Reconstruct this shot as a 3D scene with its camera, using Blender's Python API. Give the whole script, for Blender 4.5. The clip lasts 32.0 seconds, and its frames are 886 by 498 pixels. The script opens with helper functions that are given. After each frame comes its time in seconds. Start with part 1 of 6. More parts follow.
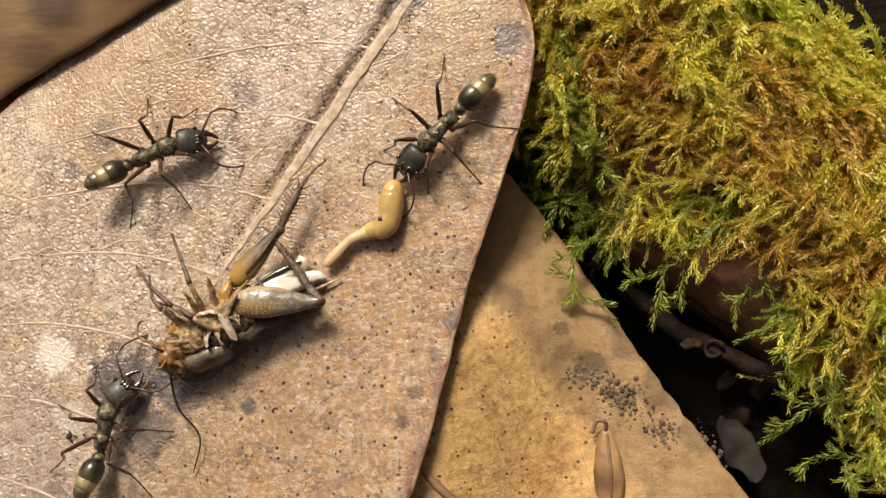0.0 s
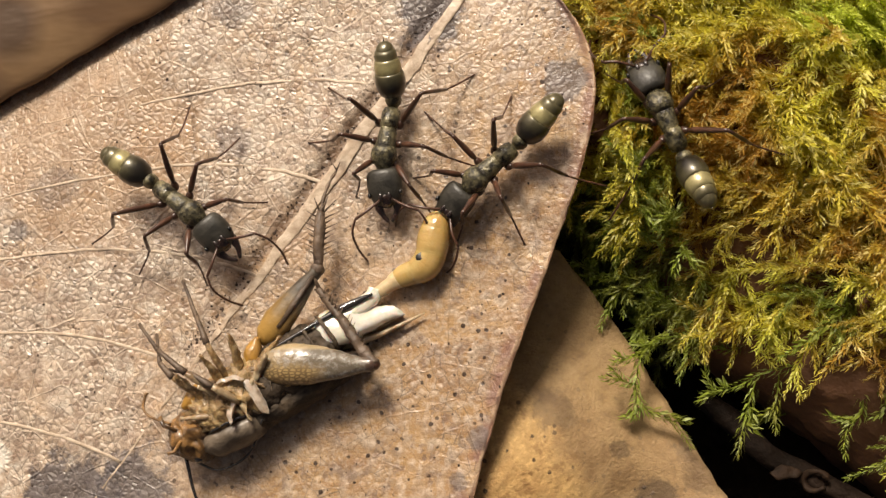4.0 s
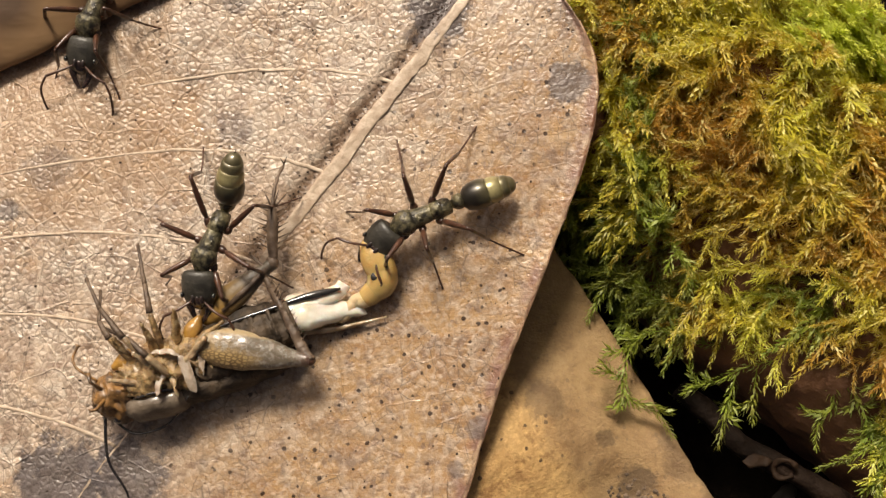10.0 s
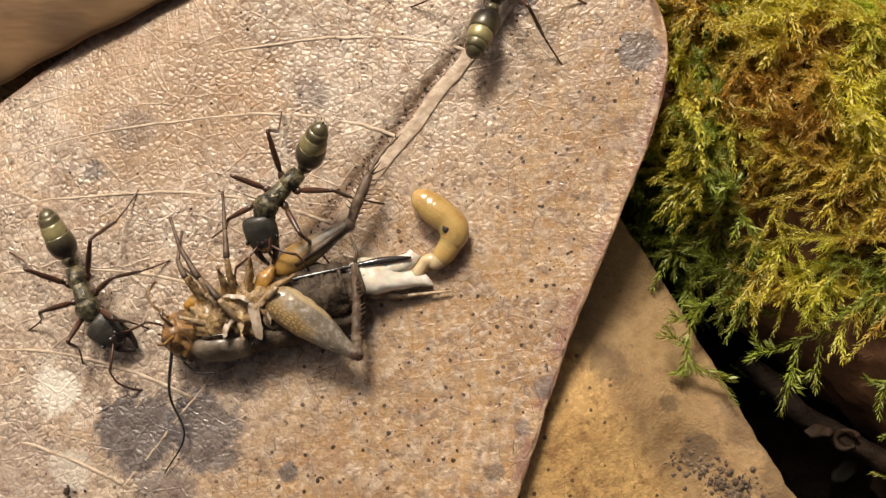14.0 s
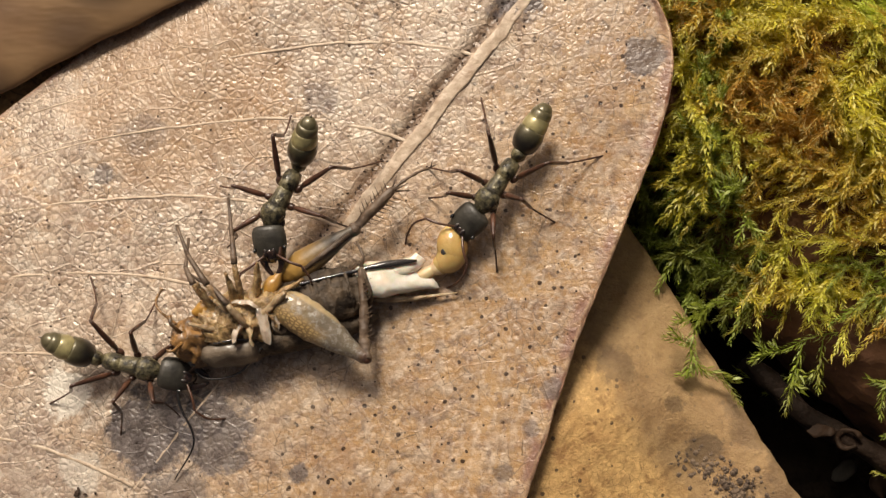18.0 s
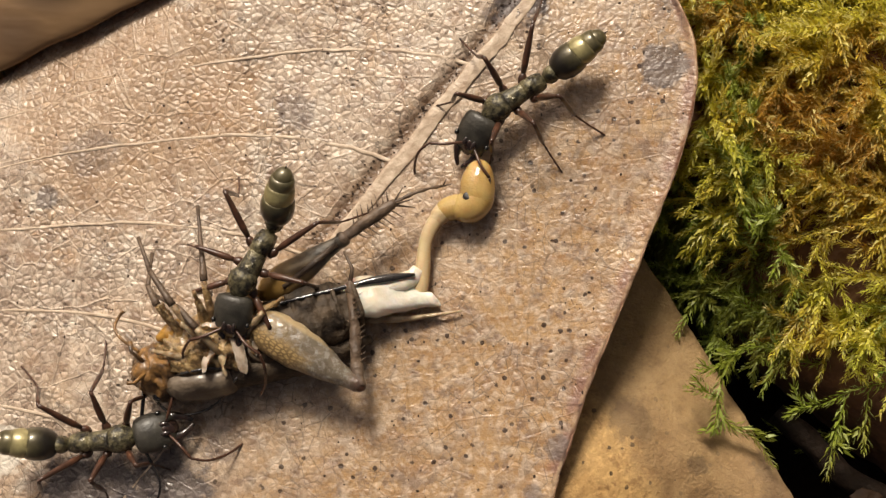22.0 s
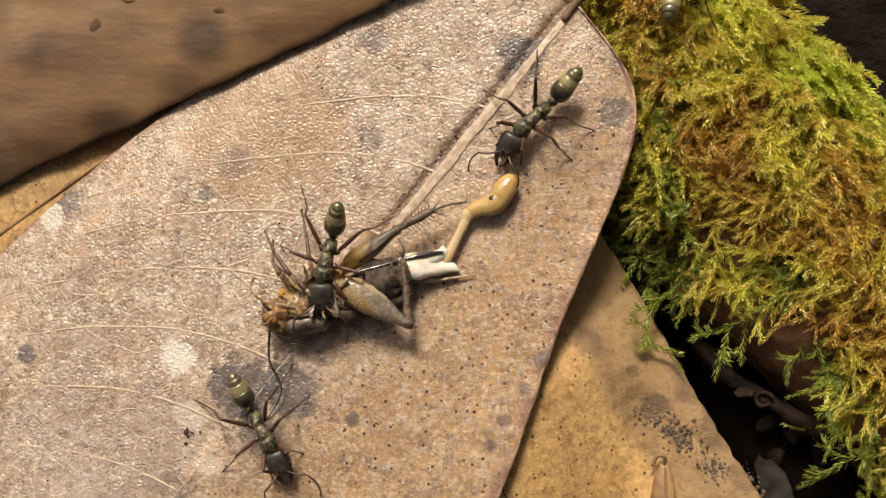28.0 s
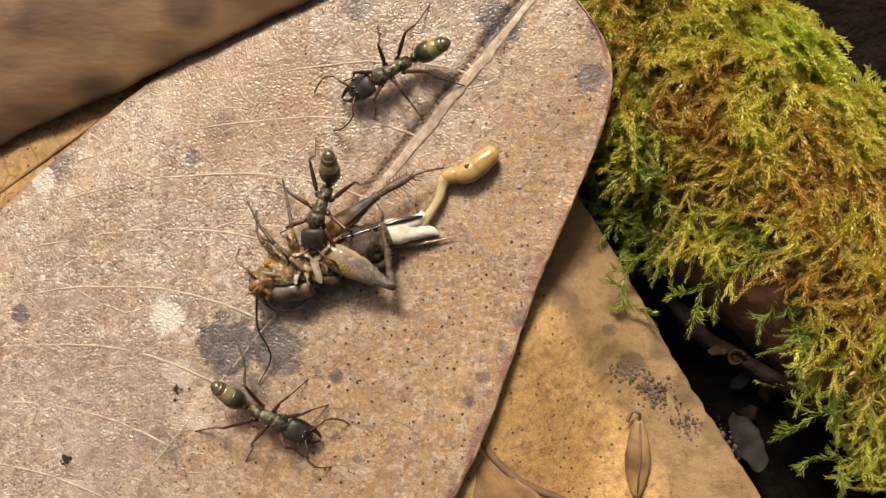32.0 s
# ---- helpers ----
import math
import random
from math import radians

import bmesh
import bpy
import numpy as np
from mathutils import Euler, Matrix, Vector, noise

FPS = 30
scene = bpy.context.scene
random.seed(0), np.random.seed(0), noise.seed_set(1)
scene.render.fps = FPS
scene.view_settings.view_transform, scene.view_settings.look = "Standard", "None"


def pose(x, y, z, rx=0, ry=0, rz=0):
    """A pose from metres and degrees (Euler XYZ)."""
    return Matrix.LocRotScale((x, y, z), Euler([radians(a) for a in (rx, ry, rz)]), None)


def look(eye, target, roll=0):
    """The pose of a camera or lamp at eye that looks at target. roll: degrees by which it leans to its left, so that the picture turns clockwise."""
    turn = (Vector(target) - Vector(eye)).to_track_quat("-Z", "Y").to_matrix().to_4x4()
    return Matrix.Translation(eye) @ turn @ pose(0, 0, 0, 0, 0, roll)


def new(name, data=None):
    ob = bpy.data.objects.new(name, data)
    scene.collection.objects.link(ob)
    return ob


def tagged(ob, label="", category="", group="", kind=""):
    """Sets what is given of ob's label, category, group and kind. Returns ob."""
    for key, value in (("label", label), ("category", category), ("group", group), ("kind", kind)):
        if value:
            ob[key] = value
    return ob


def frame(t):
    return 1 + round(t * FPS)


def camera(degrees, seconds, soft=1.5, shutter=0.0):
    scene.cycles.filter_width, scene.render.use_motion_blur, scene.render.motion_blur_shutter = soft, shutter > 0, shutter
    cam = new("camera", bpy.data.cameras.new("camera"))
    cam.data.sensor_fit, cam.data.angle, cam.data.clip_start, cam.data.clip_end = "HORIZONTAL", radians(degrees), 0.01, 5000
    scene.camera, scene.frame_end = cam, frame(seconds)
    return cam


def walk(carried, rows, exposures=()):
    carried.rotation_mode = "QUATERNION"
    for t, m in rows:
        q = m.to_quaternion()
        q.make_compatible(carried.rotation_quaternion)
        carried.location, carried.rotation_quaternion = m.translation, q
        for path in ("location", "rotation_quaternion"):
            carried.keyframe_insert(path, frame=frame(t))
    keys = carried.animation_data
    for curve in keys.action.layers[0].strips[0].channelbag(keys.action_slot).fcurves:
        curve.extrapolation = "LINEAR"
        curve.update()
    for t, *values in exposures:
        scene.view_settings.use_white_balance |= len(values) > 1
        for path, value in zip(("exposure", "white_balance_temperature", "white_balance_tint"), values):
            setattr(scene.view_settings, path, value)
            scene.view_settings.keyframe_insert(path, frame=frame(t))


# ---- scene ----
MM = 0.001   # everything below is written in millimetres

# camera and its way
cam = camera(43.96, 32.0, soft=1.4)
CAM_ROWS = [
    (0, 12.386, -6.836, 85.509, 3.977, 7.008, -3.837), (0.5, 12.511, -7.18, 85.417, 4.601, 6.659, -3.725),
    (1, 12.631, -6.209, 85.649, 3.748, 6.331, -3.441), (1.5, 12.455, -5.858, 85.305, 4.062, 5.852, -3.127),
    (2, 12.829, -5.019, 85.729, 4.142, 5.974, -2.415), (2.5, 12.995, -4.457, 73.476, 5.352, 7.945, -1.792),
    (3, 12.714, -3.822, 66.905, 6.261, 10.096, -1.508), (3.5, 12.803, -3.324, 67.308, 7.109, 10.453, -1.581),
    (5.5, 4.703, 3.854, 67.434, 0.637, 2.514, -2.449), (6, 5.292, 4.132, 67.434, 0.379, 2.332, -2.332),
    (6.5, 5.201, 3.624, 67.861, 0.952, 2.389, -2.114), (7, 5.55, 2.487, 68.719, 1.957, 2.909, -1.697),
    (7.5, 5.34, 1.904, 69.217, 2.413, 3.223, -1.509), (8, 5.373, 1.994, 69.488, 2.807, 3.442, -1.394),
    (8.5, 5.315, 2.024, 69.609, 3.209, 3.417, -1.273), (9, 5.306, 1.108, 69.593, 3.695, 3.666, -1.015),
    (9.5, 5.342, 0.912, 69.643, 3.936, 3.781, -0.898), (10, 5.17, 0.393, 69.786, 4.157, 3.826, -0.762),
    (10.5, 5.357, 0.213, 69.752, 4.34, 3.979, -0.686), (11, 5.318, 0.046, 69.867, 4.16, 4.081, -0.606),
    (11.5, 5.245, -0.172, 69.84, 4.172, 4.254, -0.511), (12, 4.884, -0.749, 69.924, 4.085, 4.516, -0.344),
    (12.5, 4.573, -1.634, 70.364, 4.058, 5.047, -0.065), (13, 4.367, -2.522, 70.828, 4.512, 5.498, 0.218),
    (13.5, 4.029, -2.41, 71.186, 4.496, 5.9, 0.302), (14, 3.679, -2.802, 71.438, 4.778, 6.093, 0.385),
    (14.5, 1.946, -2.508, 71.87, 4.666, 5.716, 0.291), (16.5, 1.338, -3.004, 72.618, 4.768, 5.663, 0.345),
    (17, 1.329, -3.226, 72.493, 4.974, 5.519, 0.328), (17.5, 1.797, -2.992, 72.398, 5.019, 5.533, 0.278),
    (18, 2.14, -2.983, 72.337, 5.003, 5.281, 0.218), (18.5, 3.051, -2.099, 71.687, 4.974, 5.06, 0.119),
    (19, 3.23, -2.355, 71.073, 4.662, 4.548, 0.014), (19.5, 2.992, -1.899, 68.52, 5.143, 4.243, 0.082),
    (20, 2.517, -0.45, 61.693, 6.188, 4.185, 0.064), (20.5, 2.43, 0.251, 61.873, 6.532, 4.202, 0.051),
    (21, 2.099, -0.314, 61.969, 6.379, 4.412, 0.158), (21.5, 2.138, -1.767, 62.47, 6.92, 4.997, 0.365),
    (22, 2.015, -2.052, 62.907, 6.832, 5.393, 0.559), (22.5, 1.585, -2.175, 63.307, 6.702, 5.405, 0.681),
    (23, 1.524, -2.753, 63.64, 6.692, 5.805, 0.857), (23.5, 1.194, -3.686, 63.847, 6.731, 5.974, 0.946),
    (24, 1.011, -3.823, 63.904, 6.479, 6.017, 1.03), (24.5, 1.016, -4.037, 63.965, 6.469, 6.235, 1.078),
    (25, 0.868, -4.399, 63.882, 6.602, 6.312, 1.08), (25.5, 0.849, -3.808, 64.045, 6.153, 6.489, 1.074),
    (27.5, 2.305, 0.281, 88.221, 2.494, 5.605, 1.049), (28, 2.362, -0.4, 97.211, 2.542, 5.016, 0.989),
    (28.5, 3.808, -1.08, 99.836, 2.467, 5.396, 0.961), (29, 3.879, -1.034, 100.225, 1.505, 5.598, 0.85),
    (29.5, 4.257, -0.65, 100.038, 1.213, 5.603, 0.778), (30, 4.241, -0.661, 99.808, 1.062, 5.456, 0.787),
    (30.5, 4.327, -0.732, 99.783, 0.941, 5.27, 0.793), (31, 4.459, -0.96, 99.836, 0.978, 5.152, 0.838),
    (31.5, 4.477, -0.916, 99.809, 0.856, 5.078, 0.891), (32, 4.431, -1.048, 99.76, 0.884, 5.061, 0.964),
]
walk(cam, [(t, pose(x * MM, y * MM, z * MM, a, b, c)) for t, x, y, z, a, b, c in CAM_ROWS],
     [(0.0, 0.0, 7150, 10), (10.0, -0.06, 7150, 10), (18.0, -0.14, 7130, 10), (25.5, -0.18, 7130, 10), (28.0, -0.08, 7130, 10), (32.0, -0.08, 7130, 10)])

# light: one lamp-like sun high from the upper left, a faint sky
world = bpy.data.worlds.new("world")
scene.world = world
world.use_nodes = True
wn, wl = world.node_tree.nodes, world.node_tree.links
sky = wn.new("ShaderNodeTexSky")
sky.sky_type, sky.sun_disc = "NISHITA", False
sky.air_density, sky.dust_density, sky.ozone_density = 0.15, 8.0, 0.0
sky.sun_elevation, sky.sun_rotation = radians(45), radians(-25)
wn["Background"].inputs["Strength"].default_value = 0.08
wl.new(sky.outputs["Color"], wn["Background"].inputs["Color"])
sun = new("sun", bpy.data.lights.new("sun", "SUN"))
sun.data.energy, sun.data.angle, sun.data.color = 4.4, radians(14), (1.0, 0.94, 0.85)
sun.matrix_world = look((-0.10, 0.68, 0.72), (0, 0, 0))


# ---- materials ----
class Mat:
    """A small builder for node materials; coordinates are object metres."""

    def __init__(self, name, rough=0.6, metal=0.0, spec=0.5):
        self.m = bpy.data.materials.new(name)
        self.m.use_nodes = True
        self.n, self.l = self.m.node_tree.nodes, self.m.node_tree.links
        self.b = self.n["Principled BSDF"]
        self.b.inputs["Roughness"].default_value = rough
        self.b.inputs["Metallic"].default_value = metal
        self.b.inputs["Specular IOR Level"].default_value = spec
        self.co = self.n.new("ShaderNodeTexCoord").outputs["Object"]

    def noise(self, scale, detail=4.0, rough=0.55, co=None):
        t = self.n.new("ShaderNodeTexNoise")
        t.inputs["Scale"].default_value, t.inputs["Detail"].default_value = scale, detail
        t.inputs["Roughness"].default_value = rough
        self.l.new(co or self.co, t.inputs["Vector"])
        return t.outputs["Fac"]

    def voronoi(self, scale, feature="DISTANCE_TO_EDGE", rand=1.0, co=None):
        t = self.n.new("ShaderNodeTexVoronoi")
        t.feature = feature
        t.inputs["Scale"].default_value = scale
        t.inputs["Randomness"].default_value = rand
        self.l.new(co or self.co, t.inputs["Vector"])
        return t.outputs["Distance"]

    def ramp(self, fac, lo, hi, a=(0, 0, 0), b=(1, 1, 1)):
        r = self.n.new("ShaderNodeValToRGB")
        r.color_ramp.elements[0].position, r.color_ramp.elements[1].position = lo, hi
        r.color_ramp.elements[0].color, r.color_ramp.elements[1].color = (*a, 1), (*b, 1)
        self.l.new(fac, r.inputs["Fac"])
        return r.outputs["Color"]

    def mix(self, fac, a, b, how="MIX"):
        x = self.n.new("ShaderNodeMix")
        x.data_type, x.blend_type = "RGBA", how
        for v, k in ((fac, 0), (a, 6), (b, 7)):
            if isinstance(v, (int, float)):
                x.inputs[k].default_value = v
            elif isinstance(v, tuple):
                x.inputs[k].default_value = (*v, 1)
            else:
                self.l.new(v, x.inputs[k])
        return x.outputs[2]

    def math(self, op, a, b=0.0, c=0.0):
        x = self.n.new("ShaderNodeMath")
        x.operation = op
        for v, s in zip((a, b, c), x.inputs):
            if isinstance(v, (int, float)):
                s.default_value = v
            else:
                self.l.new(v, s)
        return x.outputs[0]

    def spot(self, x, y, radius, wob):
        """1 inside an uneven patch of that radius round (x, y), in mm."""
        d = self.n.new("ShaderNodeVectorMath")
        d.operation = "DISTANCE"
        flat = self.n.new("ShaderNodeVectorMath")
        flat.operation = "MULTIPLY"
        flat.inputs[1].default_value = (1, 1, 0)
        self.l.new(self.co, flat.inputs[0])
        self.l.new(flat.outputs[0], d.inputs[0])
        d.inputs[1].default_value = (x * MM, y * MM, 0)
        e = self.math("MULTIPLY_ADD", d.outputs["Value"], 1 / (radius * MM), wob)
        return self.ramp(e, 0.75, 1.15, (1, 1, 1), (0, 0, 0))

    def random(self, island=False):
        if island:
            return self.n.new("ShaderNodeNewGeometry").outputs["Random Per Island"]
        return self.n.new("ShaderNodeObjectInfo").outputs["Random"]

    def colour(self, c):
        if isinstance(c, tuple):
            self.b.inputs["Base Color"].default_value = (*c, 1)
        else:
            self.l.new(c, self.b.inputs["Base Color"])
        return self

    def rough(self, r):
        self.l.new(r, self.b.inputs["Roughness"])
        return self

    def bump(self, h, depth, strength=1.0):
        x = self.n.new("ShaderNodeBump")
        x.inputs["Distance"].default_value, x.inputs["Strength"].default_value = depth * MM, strength
        self.l.new(h, x.inputs["Height"])
        if self.b.inputs["Normal"].links:
            self.l.new(self.b.inputs["Normal"].links[0].from_socket, x.inputs["Normal"])
        self.l.new(x.outputs["Normal"], self.b.inputs["Normal"])
        return self

    def clear(self, sss=0.0, radius=(1, 0.5, 0.3), coat=0.0):
        if sss:
            self.b.inputs["Subsurface Weight"].default_value = sss
            self.b.inputs["Subsurface Radius"].default_value = radius
            self.b.inputs["Subsurface Scale"].default_value = 0.4 * MM
        self.b.inputs["Coat Weight"].default_value = coat
        self.b.inputs["Coat Roughness"].default_value = 0.12
        return self


def leaf_material(name, pale, dark, stains=(), pale_spots=(), gloss=0.42, cells=2300, halves=False, relief=1.0, strip=False):
    m = Mat(name, gloss)
    # the net's coordinates are warped a little, so that its meshes are uneven
    warp = m.n.new("ShaderNodeTexNoise")
    warp.inputs["Scale"].default_value, warp.inputs["Detail"].default_value = 700, 2
    m.l.new(m.co, warp.inputs["Vector"])
    shift = m.n.new("ShaderNodeVectorMath")
    shift.operation = "MULTIPLY_ADD"
    m.l.new(warp.outputs["Color"], shift.inputs[0])
    shift.inputs[1].default_value = (0.00030, 0.00030, 0.0)
    m.l.new(m.co, shift.inputs[2])
    net = shift.outputs[0]
    # long streaks run beside the margin
    turn = m.n.new("ShaderNodeMapping")
    turn.inputs["Rotation"].default_value = (0, 0, radians(-62))
    turn.inputs["Scale"].default_value = (0.16, 1.0, 1.0)
    m.l.new(m.co, turn.inputs["Vector"])
    streak = m.noise(900, 5, 0.65, turn.outputs[0])
    big, fine, grit = m.noise(60, 6, 0.62), m.noise(1100, 4, 0.65), m.noise(4200, 3, 0.7)
    c = m.mix(m.ramp(big, 0.36, 0.66), pale, dark)
    # broad patches: rusty and greyish
    c = m.mix(m.math("MULTIPLY", m.ramp(m.noise(130, 6, 0.7), 0.48, 0.64), 0.8), c, (pale[0] * 0.86, pale[1] * 0.68, pale[2] * 0.48))
    c = m.mix(m.math("MULTIPLY", m.ramp(m.noise(85, 6, 0.66), 0.53, 0.68), 0.55), c, (pale[0] * 0.60, pale[1] * 0.58, pale[2] * 0.62))
    left = 0.25
    if halves:
        # the blade is greyer on one side of the midrib and more ochre on the other
        dot = m.n.new("ShaderNodeVectorMath")
        dot.operation = "DOT_PRODUCT"
        m.l.new(m.co, dot.inputs[0])
        dot.inputs[1].default_value = (781.0, -624.0, 0.0)
        side = m.math("ADD", dot.outputs["Value"], m.math("MULTIPLY", m.noise(70, 3), 22.0))
        side = m.math("MULTIPLY_ADD", side, 0.05, 0.55)
        c = m.mix(m.math("MULTIPLY", m.ramp(side, 0.35, 0.9), 0.95), c, m.mix(m.noise(130, 5, 0.65), (0.47, 0.30, 0.145), (0.30, 0.17, 0.075)))
        left = m.math("MULTIPLY_ADD", m.ramp(side, 0.3, 0.9, (1, 1, 1), (0, 0, 0)), 0.65, 0.35)
        right = m.ramp(side, 0.75, 1.15)
        c = m.mix(m.math("MULTIPLY", m.math("MULTIPLY", m.ramp(streak, 0.50, 0.64), right), 0.7), c, (0.27, 0.135, 0.055))
        c = m.mix(m.math("MULTIPLY", m.math("MULTIPLY", m.ramp(streak, 0.30, 0.42, (1, 1, 1), (0, 0, 0)), right), 0.45), c, (0.68, 0.50, 0.30))
    # mottling at several scales: bleached and browned patches
    c = m.mix(m.math("MULTIPLY", m.ramp(m.noise(420, 6, 0.75), 0.50, 0.62), 0.55), c, (dark[0] * 0.62, dark[1] * 0.52, dark[2] * 0.46))
    c = m.mix(m.math("MULTIPLY", m.math("MULTIPLY", m.ramp(m.noise(560, 5, 0.7), 0.53, 0.61), left), 0.8), c, (0.70, 0.62, 0.52) if halves else tuple(min(0.8, v * 1.2) for v in pale))
    c = m.mix(m.math("MULTIPLY", m.ramp(m.noise(850, 4, 0.7), 0.54, 0.62), 0.72), c, (dark[0] * 0.5, dark[1] * 0.42, dark[2] * 0.40))
    c = m.mix(m.math("MULTIPLY", m.ramp(fine, 0.42, 0.62), 0.5), c, tuple(v * 0.62 for v in dark))
    c = m.mix(m.math("MULTIPLY", m.ramp(m.noise(2300, 3, 0.6), 0.5, 0.66), 0.4), c, tuple(min(0.85, v * 1.3) for v in pale))
    c = m.mix(m.math("MULTIPLY", m.ramp(m.noise(240, 6, 0.72), 0.50, 0.68), 0.55), c, (dark[0] * 0.70, dark[1] * 0.55, dark[2] * 0.48))
    # small meshes are pillows between creases; larger meshes are framed by raised veins
    small, wide = m.voronoi(cells, co=net), m.voronoi(cells * 0.16, co=net)
    cell = m.n.new("ShaderNodeTexVoronoi")
    cell.inputs["Scale"].default_value = cells
    m.l.new(net, cell.inputs["Vector"])
    pick = m.n.new("ShaderNodeSeparateColor")
    m.l.new(cell.outputs["Color"], pick.inputs[0])
    tex = m.math("MULTIPLY", m.math("MULTIPLY_ADD", m.ramp(m.noise(300, 5, 0.65), 0.36, 0.58), 0.7, 0.3), left)
    pillow = m.ramp(small, 0.0, 0.36)
    crease = m.ramp(m.math("ADD", small, m.math("MULTIPLY_ADD", grit, 0.08, -0.04)), 0.01, 0.07, (1, 1, 1), (0, 0, 0))
    branch = m.ramp(m.math("ADD", wide, m.math("MULTIPLY_ADD", fine, 0.03, -0.015)), 0.006, 0.026, (1, 1, 1), (0, 0, 0))
    branch = m.math("MULTIPLY", m.math("MULTIPLY", branch, m.ramp(m.noise(90, 3, 0.6), 0.36, 0.56, (0.3,) * 3)), left)
    c = m.mix(m.math("MULTIPLY", m.math("MULTIPLY", m.ramp(pick.outputs[0], 0.55, 1.0), tex), 0.5), c, tuple(min(0.85, v * 1.4) for v in pale))
    c = m.mix(m.math("MULTIPLY", m.math("MULTIPLY", m.ramp(pick.outputs[1], 0.5, 1.0), tex), 0.5), c, tuple(v * 0.66 for v in dark))
    c = m.mix(m.math("MULTIPLY", m.math("MULTIPLY", crease, tex), 0.5), c, tuple(v * 0.50 for v in dark))
    c = m.mix(m.math("MULTIPLY", branch, 0.4), c, m.mix(left, (0.20, 0.095, 0.045), tuple(min(0.85, v * 1.25) for v in pale)))
    # brown cracks round the larger meshes
    crack = m.ramp(m.math("ADD", m.voronoi(cells * 0.42, co=net), m.math("MULTIPLY_ADD", grit, 0.05, -0.025)), 0.004, 0.03, (1, 1, 1), (0, 0, 0))
    c = m.mix(m.math("MULTIPLY", m.math("MULTIPLY", crack, m.ramp(m.noise(170, 4, 0.65), 0.40, 0.56)), 0.75), c, tuple(v * 0.36 for v in dark))
    # pepper of tiny black specks
    ragged = m.math("MULTIPLY", m.noise(3200, 4, 0.7), 0.26)
    for sc, size, lo, k in ((420, 0.19, 0.44, 0.9), (640, 0.22, 0.40, 0.9), (1050, 0.29, 0.36, 0.95)):
        speck = m.ramp(m.math("ADD", m.voronoi(sc, "F1"), ragged), size - 0.03, size, (1, 1, 1), (0, 0, 0))
        gate = m.math("MULTIPLY", m.ramp(m.noise(sc * 0.3, 2), lo, lo + 0.06), m.math("MULTIPLY_ADD", left, -0.6, 1.2) if halves else 0.9)
        c = m.mix(m.math("MULTIPLY", m.math("MULTIPLY", speck, gate), k), c, (0.035, 0.019, 0.012))
    wob = m.math("MULTIPLY_ADD", m.noise(330, 6, 0.75), 2.4, -1.2)
    if halves:
        # rusty breadth beside the branch, a greyer one towards the leaf's other end
        c = m.mix(m.math("MULTIPLY", m.spot(-23.0, 15.5, 9.0, wob), 0.45), c, m.mix(fine, (0.45, 0.28, 0.15), (0.26, 0.155, 0.085)))
        c = m.mix(m.math("MULTIPLY", m.spot(-37.0, -15.0, 10.0, wob), 0.22), c, m.mix(fine, (0.34, 0.29, 0.27), (0.17, 0.14, 0.135)))
        # dirt lies in the furrow beside the midrib, towards the stalk
        far = m.n.new("ShaderNodeVectorMath")
        far.operation = "DOT_PRODUCT"
        m.l.new(m.co, far.inputs[0])
        far.inputs[1].default_value = (624.0, 781.0, 0.0)
        off = m.math("ABSOLUTE", m.math("ADD", m.math("MULTIPLY_ADD", dot.outputs["Value"], -1.0, -12.65), m.math("MULTIPLY", wob, 0.35)))
        furrow = m.math("MULTIPLY", m.ramp(off, 0.12, 0.55, (1, 1, 1), (0, 0, 0)), m.ramp(m.math("MULTIPLY_ADD", far.outputs["Value"], 0.05, 0.5), 0.0, 0.4))
        c = m.mix(m.math("MULTIPLY", furrow, 0.8), c, m.mix(grit, (0.16, 0.085, 0.04), (0.06, 0.033, 0.02)))
        # the margin is stained purple-brown in patches, with a pale worn lip
        rim = m.n.new("ShaderNodeAttribute")
        rim.attribute_name = "edge"
        near = m.math("ADD", rim.outputs["Fac"], m.math("MULTIPLY", wob, 0.16))
        c = m.mix(m.math("MULTIPLY", m.math("MULTIPLY", m.ramp(near, 0.36, 0.60), m.ramp(m.noise(190, 4, 0.65), 0.44, 0.56)), 0.8), c, m.mix(grit, (0.27, 0.14, 0.10), (0.13, 0.065, 0.06)))
        c = m.mix(m.math("MULTIPLY", m.ramp(near, 0.80, 0.92), 0.7), c, m.mix(m.ramp(m.noise(520, 3), 0.42, 0.58), (0.62, 0.44, 0.29), (0.20, 0.085, 0.05)))
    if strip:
        # grey-brown strip along the outer margin
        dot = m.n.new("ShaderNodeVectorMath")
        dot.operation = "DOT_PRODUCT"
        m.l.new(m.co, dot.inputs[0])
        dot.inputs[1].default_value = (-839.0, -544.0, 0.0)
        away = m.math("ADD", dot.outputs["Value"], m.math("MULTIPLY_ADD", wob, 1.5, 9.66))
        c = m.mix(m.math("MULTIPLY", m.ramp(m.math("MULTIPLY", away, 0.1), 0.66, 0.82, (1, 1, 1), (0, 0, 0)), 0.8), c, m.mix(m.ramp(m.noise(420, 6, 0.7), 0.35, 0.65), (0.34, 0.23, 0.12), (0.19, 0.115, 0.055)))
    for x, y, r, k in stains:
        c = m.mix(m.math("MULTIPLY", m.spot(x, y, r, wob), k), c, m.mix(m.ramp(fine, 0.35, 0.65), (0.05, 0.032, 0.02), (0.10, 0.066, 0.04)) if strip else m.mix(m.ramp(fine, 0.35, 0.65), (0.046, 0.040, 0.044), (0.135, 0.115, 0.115)))
